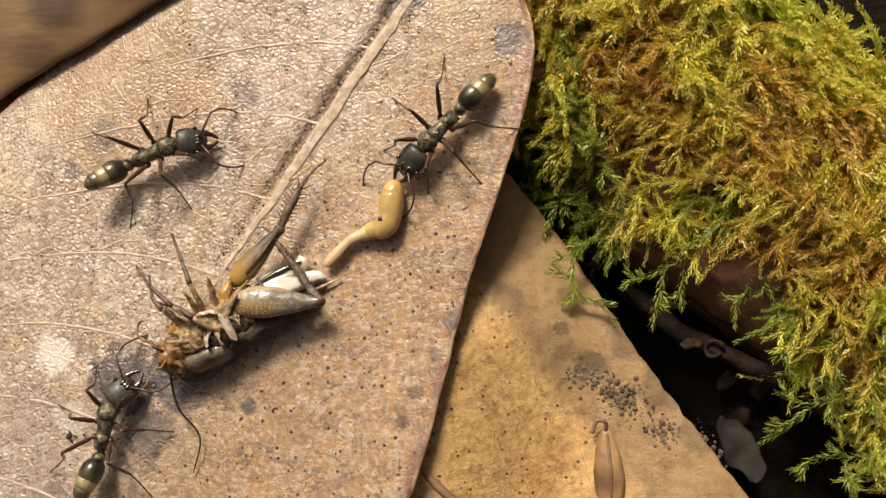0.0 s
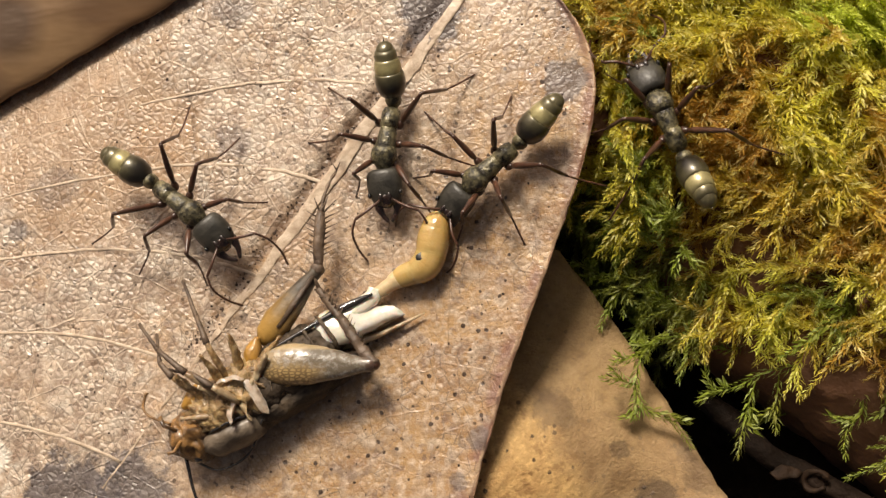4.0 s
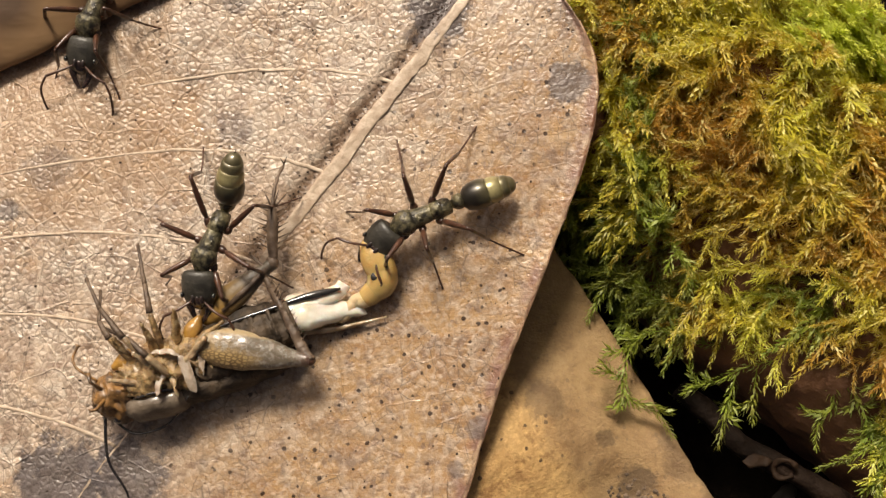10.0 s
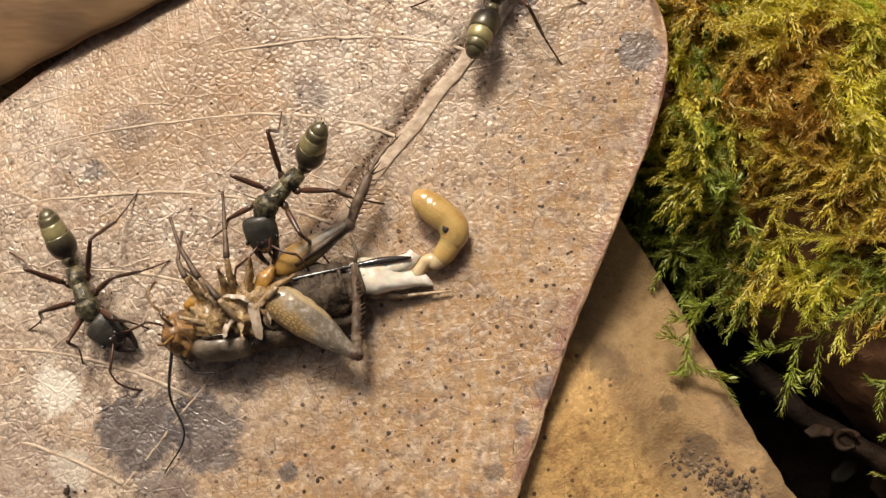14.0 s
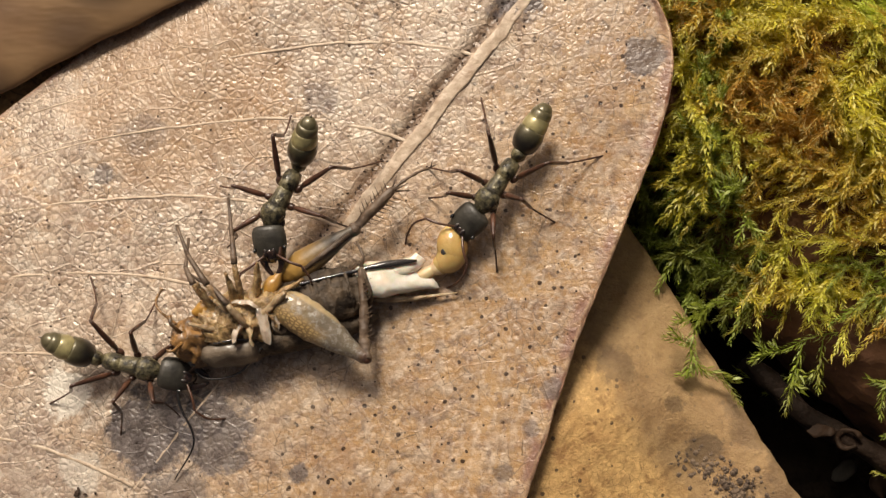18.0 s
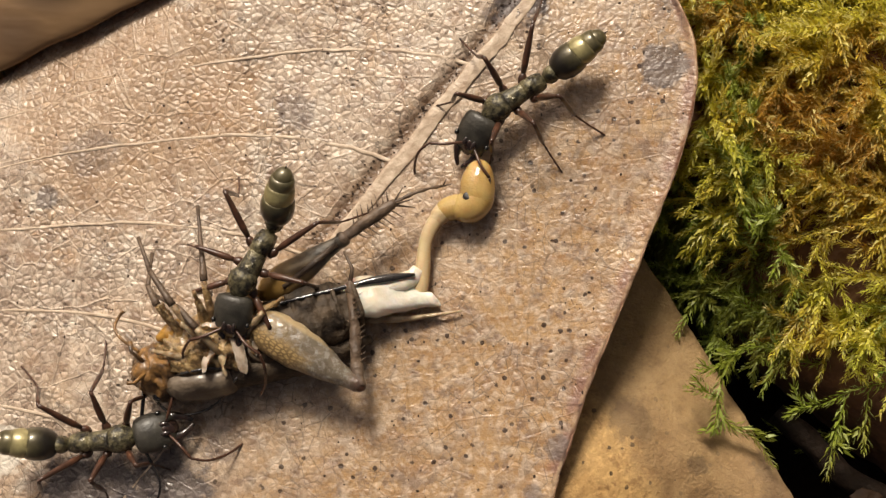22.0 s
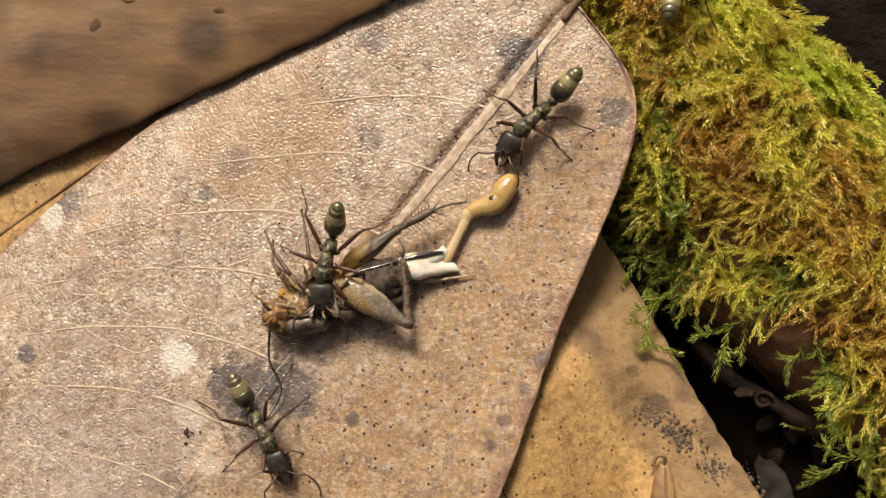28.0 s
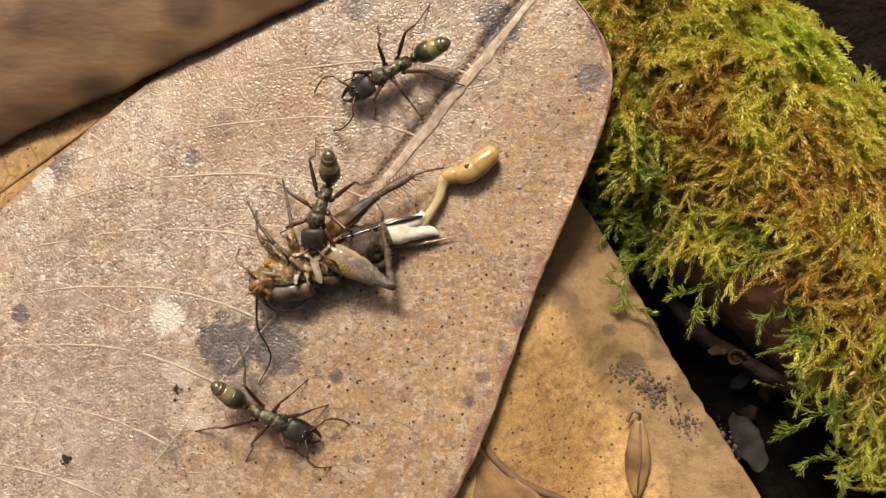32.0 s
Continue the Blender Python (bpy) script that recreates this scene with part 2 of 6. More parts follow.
    for x, y, r, k in pale_spots:
        c = m.mix(m.math("MULTIPLY", m.spot(x, y, r, wob), k), c, (0.66, 0.61, 0.53))
    m.colour(c)
    m.rough(m.ramp(m.math("MULTIPLY_ADD", fine, 0.55, m.math("MULTIPLY", grit, 0.45)), 0.38, 0.62, (gloss - 0.06,) * 3, (gloss + 0.24,) * 3))
    m.bump(m.noise(330, 3), 0.10 * relief)
    m.bump(branch, 0.035 * relief)
    m.bump(m.math("MULTIPLY", m.math("SUBTRACT", pillow, m.math("MULTIPLY", pick.outputs[2], 0.4)), tex), 0.065 * relief)
    m.bump(m.math("MULTIPLY", streak, m.math("MULTIPLY_ADD", left, -0.8, 0.9)), 0.12 * relief)
    m.bump(fine, 0.07 * relief)
    m.bump(grit, 0.035 * relief)
    return m.m


LEAF_STAINS = [(2.7, -5.9, 0.8, 0.6), (1.2, -8.4, 0.6, 0.5), (-0.6, -11.2, 0.7, 0.55), (-1.8, -13.4, 0.6, 0.6), (4.0, -3.6, 0.5, 0.45), (-12.0, -19.0, 0.55, 0.55), (-29.0, -13.0, 0.5, 0.5), (-39.6, -19.8, 0.45, 0.8), (-15.0, -15.0, 0.4, 0.5),
               (0.3, 21.0, 2.6, 0.85), (8.6, 16.0, 1.5, 0.75), (-24.0, -9.0, 3.4, 0.85), (-20.0, -8.6, 3.0, 0.8), (-22.5, -13.0, 2.2, 0.6),
               (-14.1, -11.5, 0.75, 0.8), (-44.4, -6.5, 1.0, 0.85), (-12.8, 22.7, 1.4, 0.5), (-28.0, 8.6, 0.8, 0.6), (-13.0, 13.8, 1.3, 0.45),
               (-31.0, -18.0, 2.2, 0.35), (-25.5, 11.5, 1.8, 0.4), (9.0, 21.0, 1.6, 0.35), (-16.5, -6.0, 1.0, 0.4), (-41.5, 7.5, 1.6, 0.6)]
M_LEAF = leaf_material("dry_leaf", (0.545, 0.44, 0.345), (0.36, 0.27, 0.20), LEAF_STAINS, [(-29.8, -6.5, 1.9, 0.85), (-43.0, 6.6, 1.5, 0.6), (-29.0, -11.5, 1.5, 0.4), (-27.0, -16.0, 1.2, 0.35)], 0.22, 2350, True)
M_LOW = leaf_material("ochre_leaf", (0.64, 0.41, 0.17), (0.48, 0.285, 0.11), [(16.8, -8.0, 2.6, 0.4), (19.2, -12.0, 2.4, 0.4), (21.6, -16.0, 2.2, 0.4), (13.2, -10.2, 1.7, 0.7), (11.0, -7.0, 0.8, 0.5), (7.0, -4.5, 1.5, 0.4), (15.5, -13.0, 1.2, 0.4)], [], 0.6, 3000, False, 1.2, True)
M_BACK = leaf_material("yellow_leaf", (0.55, 0.37, 0.17), (0.44, 0.28, 0.11), [], [], 0.6, 900, False, 0.5)


def plain(name, a, b, scale, rough=0.6, depth=0.03, bscale=None, coat=0.0, sss=0.0, spec=0.5, metal=0.0):
    m = Mat(name, rough, metal, spec)
    m.colour(m.mix(m.ramp(m.noise(scale, 5), 0.35, 0.68), a, b))
    m.bump(m.noise(bscale or scale * 3, 4), depth)
    return m.clear(sss, coat=coat).m


M_RIB = plain("leaf_rib", (0.56, 0.45, 0.34), (0.36, 0.26, 0.18), 1300, 0.42, 0.10, 2200)
M_RIM = plain("leaf_rim", (0.34, 0.20, 0.115), (0.15, 0.075, 0.055), 420, 0.34, 0.06, 2400)
# gap shade is put into soil, dark wood, knot and grey litter colours
M_SOIL = plain("shaded_soil", (0.007, 0.005, 0.0035), (0.016, 0.011, 0.007), 260, 1.0, 0.8, 900, spec=0.1)
M_CRUMB = plain("soil_crumb", (0.06, 0.040, 0.028), (0.17, 0.12, 0.08), 700, 0.9, 0.06)
M_BARK = plain("log_bark", (0.10, 0.042, 0.02), (0.27, 0.13, 0.065), 190, 0.75, 0.7, 420)
M_STICK = plain("twig_bark", (0.13, 0.075, 0.04), (0.25, 0.15, 0.08), 300, 0.6, 0.06)
M_SHADEWOOD = plain("gap_shaded_wood", (0.006, 0.0035, 0.002), (0.018, 0.009, 0.0045), 220, 0.8, 0.5, 700, spec=0.2)
M_CRUST = plain("bark_crust", (0.06, 0.032, 0.016), (0.14, 0.075, 0.032), 300, 0.8, 0.15)
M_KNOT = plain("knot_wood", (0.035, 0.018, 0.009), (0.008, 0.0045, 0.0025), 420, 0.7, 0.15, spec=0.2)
M_HUSK = plain("husk_skin", (0.40, 0.24, 0.105), (0.13, 0.065, 0.032), 360, 0.5, 0.05)
M_GRAIN = plain("dirt_grain", (0.02, 0.012, 0.008), (0.06, 0.035, 0.022), 900, 0.8, 0.03, spec=0.3)
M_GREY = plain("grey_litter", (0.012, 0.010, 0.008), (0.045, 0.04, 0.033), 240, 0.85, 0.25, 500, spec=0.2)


def branch_material():
    m = Mat("branch_bark", 0.6)
    turn = m.n.new("ShaderNodeMapping")
    turn.inputs["Rotation"].default_value = (0, 0, radians(-24))
    turn.inputs["Scale"].default_value = (0.3, 1.0, 1.0)
    m.l.new(m.co, turn.inputs["Vector"])
    c = m.mix(m.ramp(m.noise(150, 4, 0.6, turn.outputs[0]), 0.36, 0.66), (0.21, 0.115, 0.05), (0.085, 0.042, 0.018))
    c = m.mix(m.math("MULTIPLY", m.ramp(m.noise(90, 4), 0.5, 0.65), 0.7), c, (0.25, 0.15, 0.07))
    dots = m.ramp(m.voronoi(150, "F1"), 0.26, 0.50, (1, 1, 1), (0, 0, 0))
    c = m.mix(m.math("MULTIPLY", m.math("MULTIPLY", dots, m.ramp(m.noise(90, 2), 0.38, 0.5)), 0.85), c, (0.05, 0.025, 0.012))
    m.colour(c)
    m.bump(m.noise(200, 4, 0.6, turn.outputs[0]), 0.3)
    return m.m


M_BRANCH = branch_material()


def moss_material(name, base, brown, tip, fresh):
    m = Mat(name, 0.45)
    zone = m.noise(120, 4, 0.6)
    rnd = m.random(True)
    c = m.mix(m.ramp(zone, 0.44, 0.60), base, brown)
    c = m.mix(m.math("MULTIPLY", m.ramp(rnd, 0.62, 1.0), 0.75), c, tip)
    c = m.mix(m.math("MULTIPLY", m.ramp(rnd, 0.0, 0.30, (1, 1, 1), (0, 0, 0)), 0.5), c, tuple(v * 0.5 for v in brown))
    c = m.mix(m.math("MULTIPLY", m.ramp(m.noise(75, 2), 0.55, 0.66), 0.8), c, fresh)
    m.colour(c)
    # thin leaflets let light through
    thin, both = m.n.new("ShaderNodeBsdfTranslucent"), m.n.new("ShaderNodeMixShader")
    m.l.new(c, thin.inputs["Color"])
    both.inputs[0].default_value = 0.45
    m.l.new(m.b.outputs[0], both.inputs[1])
    m.l.new(thin.outputs[0], both.inputs[2])
    m.l.new(both.outputs[0], m.n["Material Output"].inputs["Surface"])
    return m.m


M_MOSS = moss_material("olive_moss", (0.66, 0.60, 0.08), (0.58, 0.34, 0.06), (0.92, 0.86, 0.40), (0.62, 0.70, 0.11))
# green moss is brightened as sunlit, fresh moss darkened as shaded, by colour
M_GREEN_SUNLIT = moss_material("green_moss", (0.74, 0.74, 0.13), (0.68, 0.56, 0.09), (0.92, 0.90, 0.42), (0.66, 0.75, 0.14))
M_FRESH_SHADED = moss_material("fresh_shaded_moss", (0.30, 0.37, 0.05), (0.27, 0.25, 0.04), (0.56, 0.62, 0.24), (0.27, 0.39, 0.055))


def chitin(name, a, b, rough=0.35, spec=0.5, coat=0.2, bscale=9000, depth=0.006):
    m = Mat(name, rough, 0.0, spec)
    m.colour(m.mix(m.ramp(m.noise(1400, 4), 0.35, 0.7), a, b))
    m.bump(m.noise(bscale, 2), depth)
    return m.clear(0, coat=coat).m


def gaster_material():
    """Bronze-black rings; a golden colour lies across the rear of the first and over the second."""
    m = Mat("ant_gaster", 0.32, 0.0, 0.5)
    sep = m.n.new("ShaderNodeSeparateXYZ")
    m.l.new(m.co, sep.inputs[0])
    back = m.math("ADD", m.math("MULTIPLY", sep.outputs[0], -1000.0), m.math("MULTIPLY_ADD", m.noise(1300, 3), 0.5, -0.25))
    dark, gold = m.mix(m.noise(900, 3), (0.013, 0.011, 0.009), (0.036, 0.030, 0.021)), m.mix(m.noise(2600, 3), (0.17, 0.14, 0.06), (0.54, 0.47, 0.23))
    c = m.mix(m.math("MULTIPLY", m.ramp(m.math("MULTIPLY", back, 0.25), 0.22, 0.42), 0.2), dark, gold)
    c = m.mix(m.ramp(m.math("MULTIPLY", back, 0.25), 0.445, 0.47), c, gold)
    c = m.mix(m.ramp(m.math("MULTIPLY", back, 0.25), 0.56, 0.72), c, m.mix(0.22, dark, gold))
    m.colour(c)
    m.b.inputs["Metallic"].default_value = 0.3
    m.bump(m.noise(11000, 2), 0.006)
    return m.clear(0, coat=0.4).m


M_GASTER = gaster_material()
M_HEAD = chitin("ant_head", (0.020, 0.018, 0.0145), (0.052, 0.047, 0.037), 0.46, 0.5, 0.05, 5200, 0.03)


def trunk_material():
    """Dark pitted plates; patches of golden glint are put into the colour."""
    m = Mat("ant_thorax", 0.38, 0.25, 0.6)
    patch = m.ramp(m.noise(1700, 5, 0.72), 0.42, 0.62)
    c = m.mix(m.ramp(m.noise(3200, 4), 0.35, 0.65), (0.010, 0.009, 0.008), (0.045, 0.038, 0.024))
    m.colour(m.mix(m.math("MULTIPLY", patch, 0.85), c, m.mix(m.noise(5000, 3), (0.08, 0.068, 0.035), (0.38, 0.33, 0.18))))
    m.rough(m.ramp(m.noise(2000, 3), 0.35, 0.65, (0.22,) * 3, (0.55,) * 3))
    m.bump(m.noise(1500, 4, 0.65), 0.16)
    m.bump(m.voronoi(6500), 0.02)
    return m.m


M_THORAX = trunk_material()
M_LEG = chitin("ant_leg", (0.028, 0.014, 0.010), (0.095, 0.040, 0.022), 0.33, 0.5, 0.1)
M_MAND = chitin("ant_mandible", (0.012, 0.009, 0.008), (0.04, 0.02, 0.015), 0.2, 0.6, 0.5)
M_EYE = chitin("ant_eye", (0.006, 0.006, 0.006), (0.012, 0.012, 0.012), 0.12, 0.7, 0.8)
def belly_material():
    m = Mat("cricket_belly", 0.34)
    c = m.mix(m.ramp(m.noise(420, 4), 0.38, 0.62), (0.43, 0.29, 0.13), (0.20, 0.12, 0.055))
    c = m.mix(m.math("MULTIPLY", m.ramp(m.noise(1500, 5, 0.7), 0.45, 0.62), 0.8), c, (0.075, 0.04, 0.02))
    c = m.mix(m.math("MULTIPLY", m.ramp(m.noise(1100, 3), 0.58, 0.68), 0.6), c, (0.46, 0.35, 0.20))
    m.colour(c)
    m.bump(m.noise(1700, 4, 0.65), 0.3)
    return m.clear(0.15, coat=0.2).m


M_CBODY = belly_material()
M_CPALE = plain("cricket_pale_plate", (0.46, 0.35, 0.22), (0.20, 0.125, 0.06), 1200, 0.28, 0.14, 2400, 0.5, 0.25)
M_CHEAD = plain("cricket_head", (0.30, 0.155, 0.05), (0.035, 0.02, 0.012), 1300, 0.35, 0.14, 2600, 0.3)
M_CDARK = plain("cricket_dark_back", (0.026, 0.019, 0.014), (0.10, 0.070, 0.044), 900, 0.6, 0.16, 2800, 0.0, 0.0, 0.3)
M_SHIELD = plain("cricket_shield", (0.17, 0.13, 0.092), (0.07, 0.052, 0.036), 900, 0.5, 0.10, 2600, 0.3)
M_CTIB = plain("cricket_tibia", (0.05, 0.032, 0.022), (0.15, 0.10, 0.065), 1100, 0.5, 0.10, 3000)
M_FLAP = plain("cricket_membrane", (0.46, 0.38, 0.31), (0.27, 0.19, 0.13), 1100, 0.28, 0.08, 2600, 0.5, 0.2)
M_AMBER = plain("cricket_amber", (0.42, 0.22, 0.04), (0.27, 0.145, 0.045), 1200, 0.38, 0.10, 2500, 0.25)
M_OVI = plain("ovipositor", (0.012, 0.011, 0.013), (0.03, 0.026, 0.024), 700, 0.15, 0.01, 2500, 0.8)
M_FAT = plain("white_fat", (0.80, 0.77, 0.70), (0.62, 0.54, 0.41), 600, 0.18, 0.14, 1100, 0.8, 0.4)
M_CORD = plain("gut_cord", (0.64, 0.50, 0.31), (0.44, 0.25, 0.10), 500, 0.30, 0.12, 1100, 0.15, 0.4)
M_SAC = plain("gut_sac", (0.55, 0.38, 0.15), (0.34, 0.19, 0.05), 420, 0.17, 0.16, 800, 0.6, 0.5)
M_SPOT = plain("gut_spot", (0.012, 0.010, 0.010), (0.02, 0.016, 0.016), 900, 0.4, 0.02)


def femur_material():
    m = Mat("cricket_femur", 0.34)
    sep = m.n.new("ShaderNodeSeparateXYZ")
    m.l.new(m.co, sep.inputs[0])
    x, y = m.math("MULTIPLY", sep.outputs[0], 1000.0), m.math("MULTIPLY", sep.outputs[1], 1000.0)
    c = m.mix(m.ramp(m.math("MULTIPLY", x, 1 / 6.8), 0.02, 0.5), (0.31, 0.215, 0.10), (0.145, 0.118, 0.085))
    c = m.mix(m.math("MULTIPLY", m.ramp(m.noise(1300, 5, 0.65), 0.4, 0.7), 0.6), c, (0.12, 0.085, 0.055))
    # a net of brown ovals over the lower half, fading towards the knee; above, grey sheen streaks put into the colour
    squeeze = m.n.new("ShaderNodeMapping")
    squeeze.inputs["Scale"].default_value = (1.0, 1.7, 0.6)
    m.l.new(m.co, squeeze.inputs["Vector"])
    ovals = m.ramp(m.voronoi(3000, co=squeeze.outputs[0], rand=0.7), 0.08, 0.26, (1, 1, 1), (0, 0, 0))
    low = m.math("MULTIPLY", m.ramp(m.math("MULTIPLY_ADD", y, -0.4, 0.5), 0.42, 0.66), m.ramp(m.math("MULTIPLY_ADD", x, 0.16, m.math("MULTIPLY", m.noise(700, 3), 0.5)), 0.75, 1.15, (1, 1, 1), (0, 0, 0)))
    c = m.mix(m.math("MULTIPLY", low, 0.9), c, (0.44, 0.30, 0.13))
    c = m.mix(m.math("MULTIPLY", m.math("MULTIPLY", ovals, low), 0.7), c, (0.075, 0.042, 0.02))
    c = m.mix(m.math("MULTIPLY", m.math("MULTIPLY", m.ramp(m.noise(2600, 4, 0.7), 0.48, 0.60), m.ramp(low, 0.2, 0.8, (1, 1, 1), (0, 0, 0))), 0.6), c, (0.33, 0.31, 0.28))
    top = m.ramp(m.math("MULTIPLY_ADD", y, 0.5, 0.5), 0.92, 1.0)
    c = m.mix(m.math("MULTIPLY", top, 0.75), c, (0.45, 0.34, 0.19))
    knee = m.ramp(m.math("MULTIPLY", x, 0.1), 0.60, 0.68)
    c = m.mix(m.math("MULTIPLY", knee, 0.8), c, (0.075, 0.035, 0.025))
    m.colour(c)
    m.bump(m.noise(3500, 3), 0.06)
    return m.clear(0.1, coat=0.5).m


M_FEMUR = femur_material()


def shaded_femur():
    m = Mat("cricket_far_femur", 0.45)
    sep = m.n.new("ShaderNodeSeparateXYZ")
    m.l.new(m.co, sep.inputs[0])
    along = m.ramp(m.math("MULTIPLY_ADD", sep.outputs[0], 1000 / 6.6, m.math("MULTIPLY_ADD", m.noise(900, 3), 0.4, -0.2)), 0.12, 0.55)
    m.colour(m.mix(along, (0.33, 0.19, 0.045), m.mix(m.ramp(m.noise(1000, 4), 0.4, 0.65), (0.045, 0.034, 0.024), (0.13, 0.10, 0.065))))
    m.bump(m.noise(3000, 3), 0.05)
    return m.clear(0.0, coat=0.1).m


M_FEMUR2 = shaded_femur()


# ---- building helpers, in mm ----
def loft(sections, n=14):
    """A closed skin through rounded sections (x, half width, half height, y, z) along x."""
    bm = bmesh.new()
    rings = []
    for x, ry, rz, yc, zc in sections:
        rings.append([bm.verts.new((x, yc + ry * math.cos(2 * math.pi * k / n), zc + rz * math.sin(2 * math.pi * k / n))) for k in range(n)])
    for a, b in zip(rings, rings[1:]):
        for k in range(n):
            bm.faces.new((a[k], a[(k + 1) % n], b[(k + 1) % n], b[k]))
    bm.faces.new(rings[0][::-1]), bm.faces.new(rings[-1])
    bmesh.ops.recalc_face_normals(bm, faces=bm.faces)
    return bm


def egg(x0, x1, ry, rz, yc=0.0, zc=0.0, fat=0.5, steps=12, n=14):
    """An egg along x, fattest at the share fat of its length."""
    s = []
    for i in range(steps + 1):
        u = i / steps
        w = 0.5 * u / fat if u < fat else 0.5 + 0.5 * (u - fat) / (1 - fat)
        r = max(0.03, math.sin(math.pi * w) ** 0.62)
        s.append((x0 + (x1 - x0) * u, ry * r, rz * r, yc, zc))
    return loft(s, n)


def tube(points, radii, n=8, flat=1.0):
    """A rounded tube through points."""
    bm = bmesh.new()
    pts = [Vector(p) for p in points]
    rings = []
    side = None
    for i, p in enumerate(pts):
        d = (pts[min(i + 1, len(pts) - 1)] - pts[max(i - 1, 0)]).normalized()
        if side is None:
            side = d.orthogonal().normalized() if abs(d.z) > 0.9 else d.cross(Vector((0, 0, 1))).normalized()
        side = (side - d * side.dot(d)).normalized()
        up = side.cross(d)
        r = radii[i] if isinstance(radii, (list, tuple)) else radii
        rings.append([bm.verts.new(p + side * (r * math.cos(2 * math.pi * k / n)) + up * (r * flat * math.sin(2 * math.pi * k / n))) for k in range(n)])
    for a, b in zip(rings, rings[1:]):
        for k in range(n):
            bm.faces.new((a[k], a[(k + 1) % n], b[(k + 1) % n], b[k]))
    bm.faces.new(rings[0][::-1]), bm.faces.new(rings[-1])
    bmesh.ops.recalc_face_normals(bm, faces=bm.faces)
    return bm


def ball(r, flat=1.0, n=20, long=1.0):
    """A round ball, flattened in height and drawn out along x."""
    return loft([(-r * long * math.cos(math.pi * (k + 0.1) / (n + 0.2)), r * math.sin(math.pi * (k + 0.1) / (n + 0.2)), r * flat * math.sin(math.pi * (k + 0.1) / (n + 0.2)), 0, 0) for k in range(n + 1)], n + 4)


def bend(points, steps=6):
    """A smooth line through points (Catmull-Rom)."""
    p = [Vector(q) for q in points]
    p = [p[0] * 2 - p[1]] + p + [p[-1] * 2 - p[-2]]
    out = []
    for a, b, c, d in zip(p, p[1:], p[2:], p[3:]):
        for i in range(steps):
            t = i / steps
            out.append(0.5 * (2 * b + (c - a) * t + (2 * a - 5 * b + 4 * c - d) * t * t + (3 * b - a - 3 * c + d) * t ** 3))
    return out + [p[-2]]


def rough_up(bm, amount, scale, seed=0.0):
    for v in bm.verts:
        q = v.co * scale + Vector((seed, seed * 1.7, -seed))
        v.co += noise.noise_vector(q) * amount
    return bm


def organic(sections, lumps, seed=0.0, n=36, steps=44):
    """A finely divided loft through few sections, made lumpy and creased at several scales."""
    xs = np.linspace(0, 1, len(sections))
    rows = [[float(np.interp(u, xs, [s[k] for s in sections])) for k in range(5)] for u in np.linspace(0, 1, steps)]
    for _ in range(2):
        rows = [rows[0]] + [[0.25 * a[k] + 0.5 * b[k] + 0.25 * c[k] for k in range(5)] for a, b, c in zip(rows, rows[1:], rows[2:])] + [rows[-1]]
    bm = loft(rows, n)
    bm.normal_update()
    for amount, scale, crease in lumps:
        for v in bm.verts:
            q = v.co * scale + Vector((seed, seed * 1.7, -seed))
            h = noise.noise(q)
            v.co += v.normal * (amount * ((0.5 - 2 * abs(h)) if crease else h))
    return bm


def join(*bms):
    """One bmesh out of several."""
    out = bmesh.new()
    for b in bms:
        me = bpy.data.meshes.new("tmp")
        b.to_mesh(me)
        b.free()
        out.from_mesh(me)
        bpy.data.meshes.remove(me)
    return out


def part(name, bm, material, parent=None, label="", at=(0, 0, 0), smooth=True, kind=""):
    """Links a bmesh, in mm round its own origin, as ONE mesh object."""
    me = bpy.data.meshes.new(name)
    for v in bm.verts:
        v.co *= MM
    bm.to_mesh(me)
    bm.free()
    for poly in me.polygons:
        poly.use_smooth = smooth
    me.materials.append(material)
    ob = new(name, me)
    if parent:
        ob.parent = parent
    ob.location = [c * MM for c in at]
    return tagged(ob, label, kind=kind)


def thing(name, label, category, group="", at=(0, 0, 0), rz=0.0):
    ob = new(name)
    ob.empty_display_size = 0.002
    ob.matrix_basis = pose(at[0] * MM, at[1] * MM, at[2] * MM, 0, 0, rz)
    return tagged(ob, label, category, group)


def smooth01(a, b, x):
    t = min(1.0, max(0.0, (x - a) / (b - a)))
    return t * t * (3 - 2 * t)


# ---- ground ----
def build_ground():
    bm = bmesh.new()
    k = [math.sinh(i / 24 * 9.2) / math.sinh(9.2) * 30000 for i in range(-24, 25)]
    k = sorted(set([round(v, 3) for v in k] + [i * 6.0 for i in range(-14, 15)]))
    grid = [[bm.verts.new((x, y, -19 + (noise.noise(Vector((x, y, 0)) * 0.09) * 2.5 if abs(x) + abs(y) < 300 else 0))) for y in k] for x in k]
    for i in range(len(k) - 1):
        for j in range(len(k) - 1):
            bm.faces.new((grid[i][j], grid[i + 1][j], grid[i + 1][j + 1], grid[i][j + 1]))
    part("ground", bm, M_SOIL, None, "forest soil under the leaf litter, darkened with the gap's shade", kind="structure")


build_ground()

# ---- the leaves ----
AXIS_FROM, AXIS_TO = Vector((-64.71, -61.9)), Vector((5.2, 25.6))
AX = (AXIS_TO - AXIS_FROM).normalized()
ACROSS = Vector((-AX.y, AX.x))
AXIS_LEN = (AXIS_TO - AXIS_FROM).length
